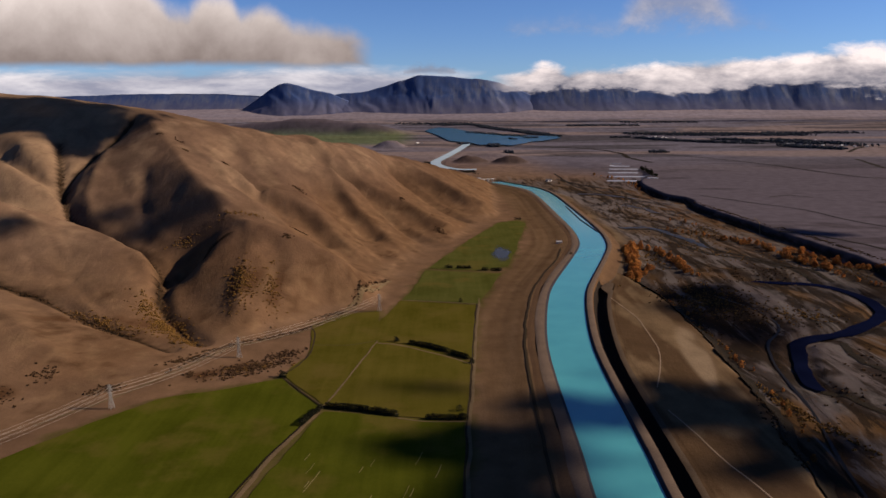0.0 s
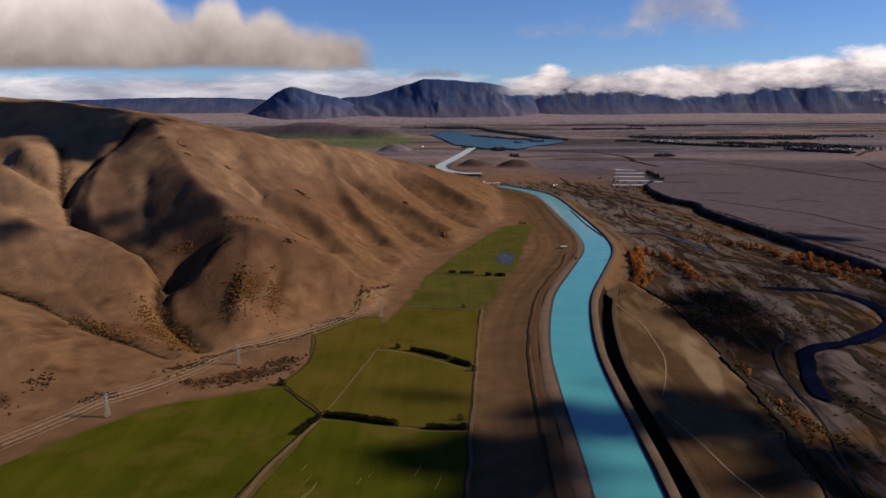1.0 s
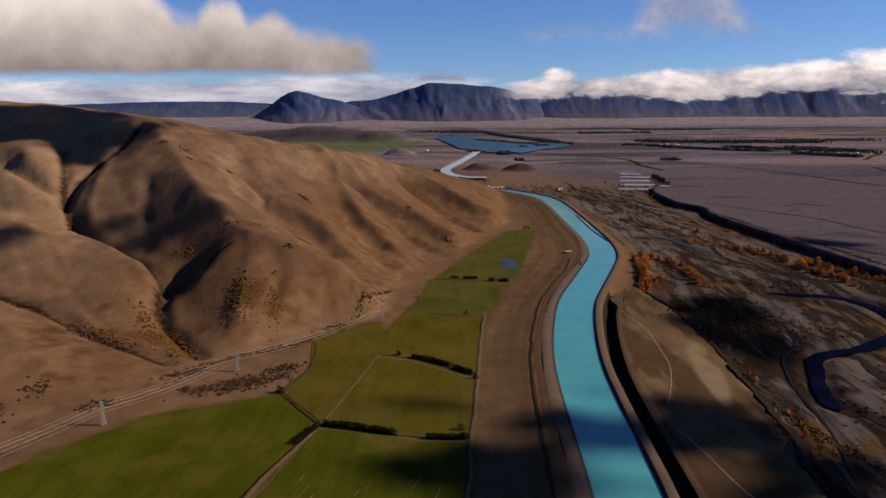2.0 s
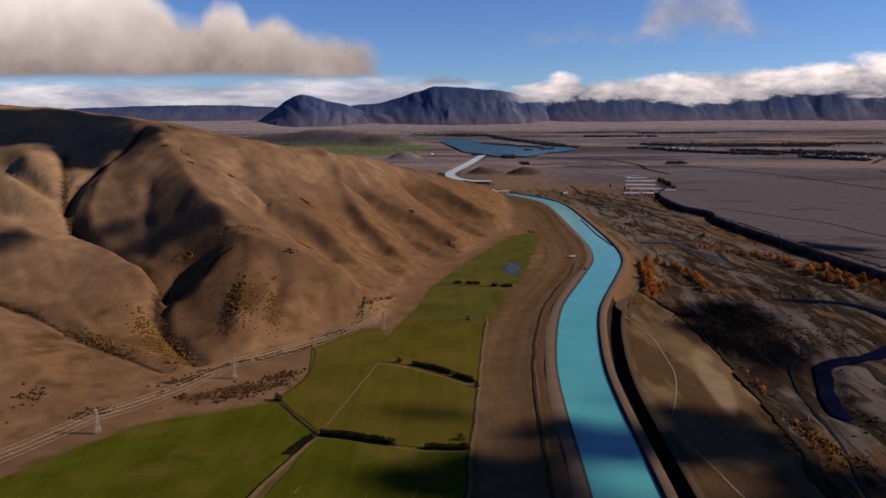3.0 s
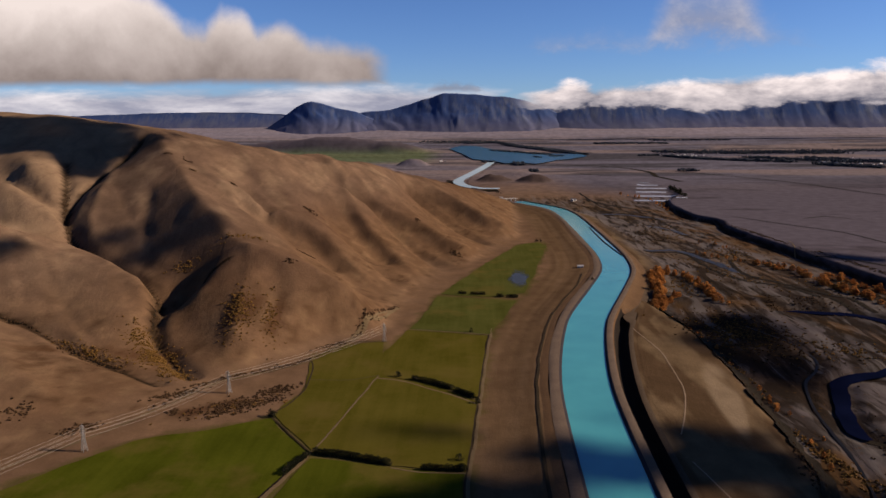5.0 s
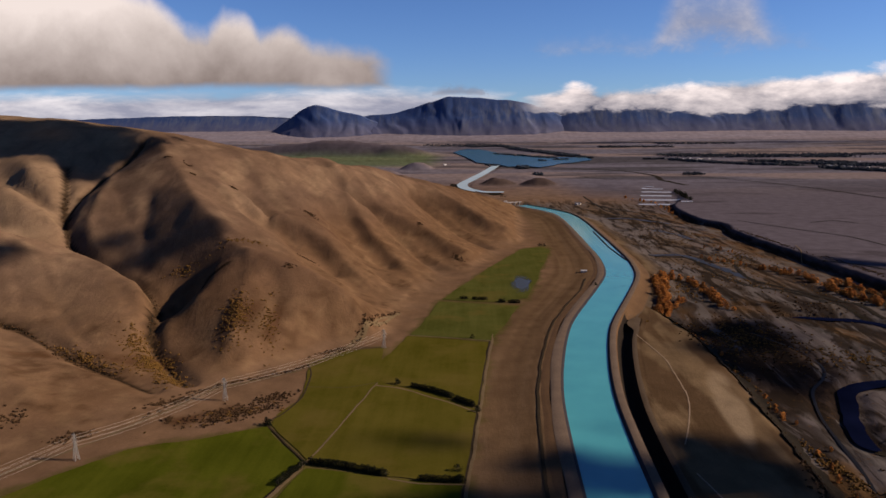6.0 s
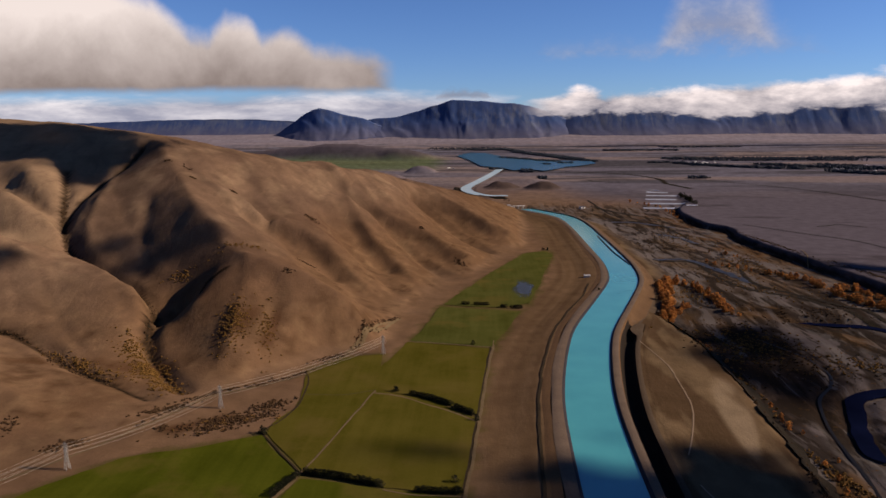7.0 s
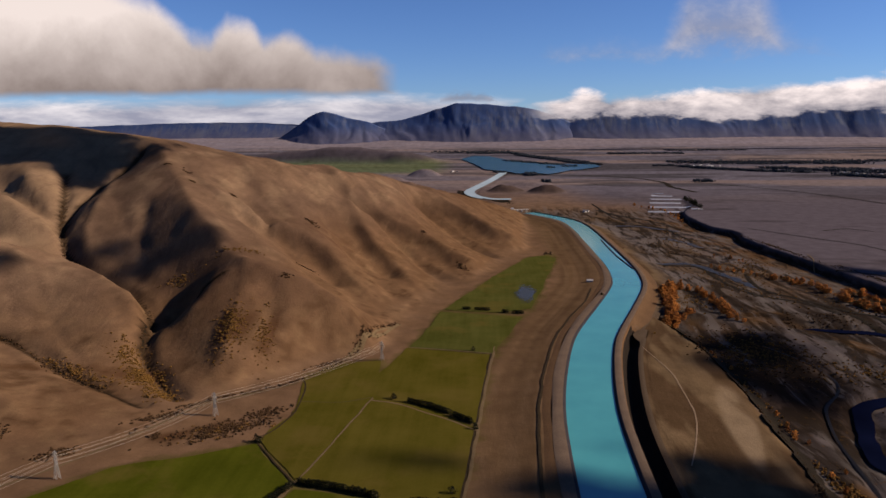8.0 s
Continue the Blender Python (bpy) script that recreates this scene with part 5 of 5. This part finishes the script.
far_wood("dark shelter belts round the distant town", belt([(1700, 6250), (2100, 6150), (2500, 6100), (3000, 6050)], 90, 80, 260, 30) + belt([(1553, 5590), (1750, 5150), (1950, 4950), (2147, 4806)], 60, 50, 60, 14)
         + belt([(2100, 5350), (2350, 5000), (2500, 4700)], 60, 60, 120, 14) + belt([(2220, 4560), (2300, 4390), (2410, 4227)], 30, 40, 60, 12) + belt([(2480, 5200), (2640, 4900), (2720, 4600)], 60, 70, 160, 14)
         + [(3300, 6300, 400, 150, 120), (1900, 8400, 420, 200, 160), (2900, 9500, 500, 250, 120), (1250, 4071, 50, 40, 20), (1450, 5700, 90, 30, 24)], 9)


# ---- power line ----
STEEL = two_tone("galvanised steel", (0.135, 0.128, 0.12), (0.20, 0.188, 0.175), 0.3, 4.0, 0.55, 0.1, 0.02)
WIRE = two_tone("weathered aluminium wire", (0.165, 0.140, 0.116), (0.225, 0.196, 0.167), 0.3, 4.0, 0.5, 0.0, 0.01)
GLASS_GREY = two_tone("glazed insulator", (0.162, 0.1296, 0.1053), (0.243, 0.2025, 0.162), 1.0, 6.0, 0.3, 0.0, 0.01)


def beam(bm, a, b, w):
    a, b = Vector(a), Vector(b)
    turn = (b - a).to_track_quat("Z", "Y").to_matrix()
    ends = [[bm.verts.new(p + turn @ Vector((sx * w, sy * w, 0))) for sx, sy in ((-1, -1), (1, -1), (1, 1), (-1, 1))] for p in (a, b)]
    for k in range(4):
        bm.faces.new((ends[0][k], ends[0][(k + 1) % 4], ends[1][(k + 1) % 4], ends[1][k]))
    bm.faces.new(ends[0][::-1])
    bm.faces.new(ends[1])


ARMS = ((17.0, 4.6), (20.6, 5.4), (24.0, 4.2))


def make_pylon():
    root = new("pylon")
    top, foot, waist = 26.5, 2.1, 0.65

    def corner(k, z):
        w = foot + (waist - foot) * min(1, z / 16.0) if z < 16 else waist
        return Vector((w * (1, 1, -1, -1)[k], w * (1, -1, -1, 1)[k], z))
    for k in range(4):
        bm = bmesh.new()
        beam(bm, corner(k, -0.5), corner(k, 16), 0.19)
        beam(bm, corner(k, 16), corner(k, 24.6), 0.15)
        beam(bm, corner(k, 24.6), (0, 0, top), 0.12)
        part("leg", bm, STEEL, root)
    levels = [0, 4.5, 8.4, 11.6, 14.2, 16, 18, 20, 22, 24.4]
    for k in range(4):
        bm = bmesh.new()
        for lo, hi in zip(levels, levels[1:]):
            beam(bm, corner(k, lo), corner((k + 1) % 4, hi), 0.06)
            beam(bm, corner((k + 1) % 4, lo), corner(k, hi), 0.06)
            beam(bm, corner(k, hi), corner((k + 1) % 4, hi), 0.07)
        part("bracing", bm, STEEL, root)
    for z, reach in ARMS:
        bm = bmesh.new()
        for side in (-1, 1):
            for y in (-waist, waist):
                beam(bm, (side * waist, y, z), (side * reach, 0, z), 0.12)
            beam(bm, (side * waist, 0, z + 1.3), (side * reach, 0, z), 0.10)
        arm = part("crossarm", bm, STEEL, root)
        for side in (-1, 1):
            bm = bmesh.new()
            for q in range(5):
                tube(bm, (side * reach, 0, z - 0.3 * q), (side * reach, 0, z - 0.3 * q - 0.22), 0.2, 0.16, 6)
            part("insulator", bm, GLASS_GREY, arm)
    return tagged(root, "pale galvanised steel lattice pylon at the hill foot", "pylon", group="pylons of the power line")


PYLONS = [(-470, 430), (-332, 650), (-244, 789), (-93, 977)]
pylon = make_pylon()
tops = []
for k, (x, y) in enumerate(PYLONS):
    a, b = PYLONS[max(0, k - 1)], PYLONS[min(len(PYLONS) - 1, k + 1)]
    turn = math.atan2(b[1] - a[1], b[0] - a[0]) - math.pi / 2
    z = float(ground_height(np.array([x]), np.array([y]))[0])
    m = Matrix.Translation((x, y, z)) @ Matrix.Rotation(turn, 4, "Z")
    if k:
        copy_thing(pylon, m)
    else:
        pylon.matrix_basis = m
    tops.append(m)
for z, reach in ARMS:
    for side in (-1, 1):
        bm = bmesh.new()
        for m0, m1 in zip(tops, tops[1:]):
            a, b = m0 @ Vector((side * reach, 0, z - 1.6)), m1 @ Vector((side * reach, 0, z - 1.6))
            last = a
            for q in range(1, 15):
                t = q / 14
                p = a.lerp(b, t) - Vector((0, 0, 5.0 * 4 * t * (1 - t)))
                beam(bm, last, p, 0.075)
                last = p
        tagged(part("power_cable", bm, WIRE, None), "pale sagging cable strung between the pylons", "cable", group="cables of the power line")


# ---- works on the canal and the far town ----
CONCRETE = two_tone("pale concrete", (0.2592, 0.243, 0.2268), (0.3726, 0.3564, 0.3321), 0.2, 1.5, 0.85, 0.2, 0.1)
ROOFING = two_tone("painted roof sheet", (0.081, 0.0729, 0.0729), (0.405, 0.405, 0.405), 0.02, 0.3, 0.6, 0.1, 0.1, 0.8)


def block(bm, x0, x1, y0, y1, z0, z1):
    v = [bm.verts.new((x, y, z)) for z in (z0, z1) for x, y in ((x0, y0), (x1, y0), (x1, y1), (x0, y1))]
    for f in ((3, 2, 1, 0), (4, 5, 6, 7), (0, 1, 5, 4), (1, 2, 6, 5), (2, 3, 7, 6), (3, 0, 4, 7)):
        bm.faces.new([v[k] for k in f])


def control_gate():
    root = new("control_gate")
    bm = bmesh.new()
    block(bm, -34, 34, -4, 4, 6.2, 8.0)
    part("deck", bm, CONCRETE, root)
    for k in range(4):
        bm = bmesh.new()
        block(bm, -28 + k * 18 - 1.4, -28 + k * 18 + 1.4, -6, 6, -2, 6.2)
        part("pier", bm, CONCRETE, root)
    bm = bmesh.new()
    block(bm, -33, -22, -3.5, 3.5, 8.0, 12.5)
    hut = part("gatehouse", bm, CONCRETE, root)
    bm = bmesh.new()
    block(bm, -33.6, -21.4, -4.1, 4.1, 12.5, 13.1)
    part("roof", bm, ROOFING, hut)
    root.matrix_basis = Matrix.Translation((165, 2650, 0)) @ Matrix.Rotation(radians(18), 4, "Z")
    tagged(root, "pale concrete control gate across the canal head", "gate")


control_gate()


def floating_boom():
    root = new("boom")
    for a, b in zip([(351, 1975), (349, 1850), (348, 1730)], [(349, 1852), (348, 1732), (356, 1575)]):
        bm = bmesh.new()
        beam(bm, (a[0], a[1], 3.6), (b[0], b[1], 3.6), 0.9)
        part("float", bm, LINING, root)
    tagged(root, "dark floating boom along the canal bank", "boom")


floating_boom()


def make_house():
    root = new("house")
    bm = bmesh.new()
    block(bm, -6, 6, -4, 4, -0.5, 3.0)
    part("wall", bm, CONCRETE, root)
    bm = bmesh.new()
    v = [bm.verts.new(p) for p in ((-6.5, -4.6, 2.9), (6.5, -4.6, 2.9), (6.5, 4.6, 2.9), (-6.5, 4.6, 2.9), (-6.5, 0, 5.2), (6.5, 0, 5.2))]
    for f in ((0, 1, 5, 4), (2, 3, 4, 5), (1, 2, 5), (3, 0, 4), (3, 2, 1, 0)):
        bm.faces.new([v[k] for k in f])
    part("roof", bm, ROOFING, root)
    for x in (-3.2, 0.2, 3.2):
        bm = bmesh.new()
        block(bm, x - 0.7, x + 0.7, -4.06, -3.96, 0.9, 2.1)
        part("window", bm, GROWTH_SHADE, root)
    return tagged(root, "small pale house with a sheet roof in the distant town", "house", group="houses of the town")


house = make_house()
rng = random.Random(12)
sites = [(rng.uniform(2330, 2760), rng.uniform(4450, 5250)) for _ in range(44)] + [(rng.gauss(1720, 60), rng.uniform(5500, 5760)) for _ in range(20)]
sites += [(416, 2750), (421, 2762), (-180, 5050), (-150, 5080)]
for k, (x, y) in enumerate(sites):
    s = float(far_scale(y))
    fx, fy, fz = (float(v) for v in folded(np.array(x), np.array(y), ground_height(np.array([x]), np.array([y]))[0]))
    t = copy_thing(house, Matrix.Translation((fx, fy, fz)) @ Matrix.Rotation(rng.uniform(0, 3.1), 4, "Z"))
    t.scale = (s * rng.uniform(1.0, 1.8),) * 3
house.matrix_basis = Matrix.Translation((247, 1456, float(ground_height(np.array([247.0]), np.array([1456.0]))[0])))
house["label"] = "small pale pump house beside the canal"
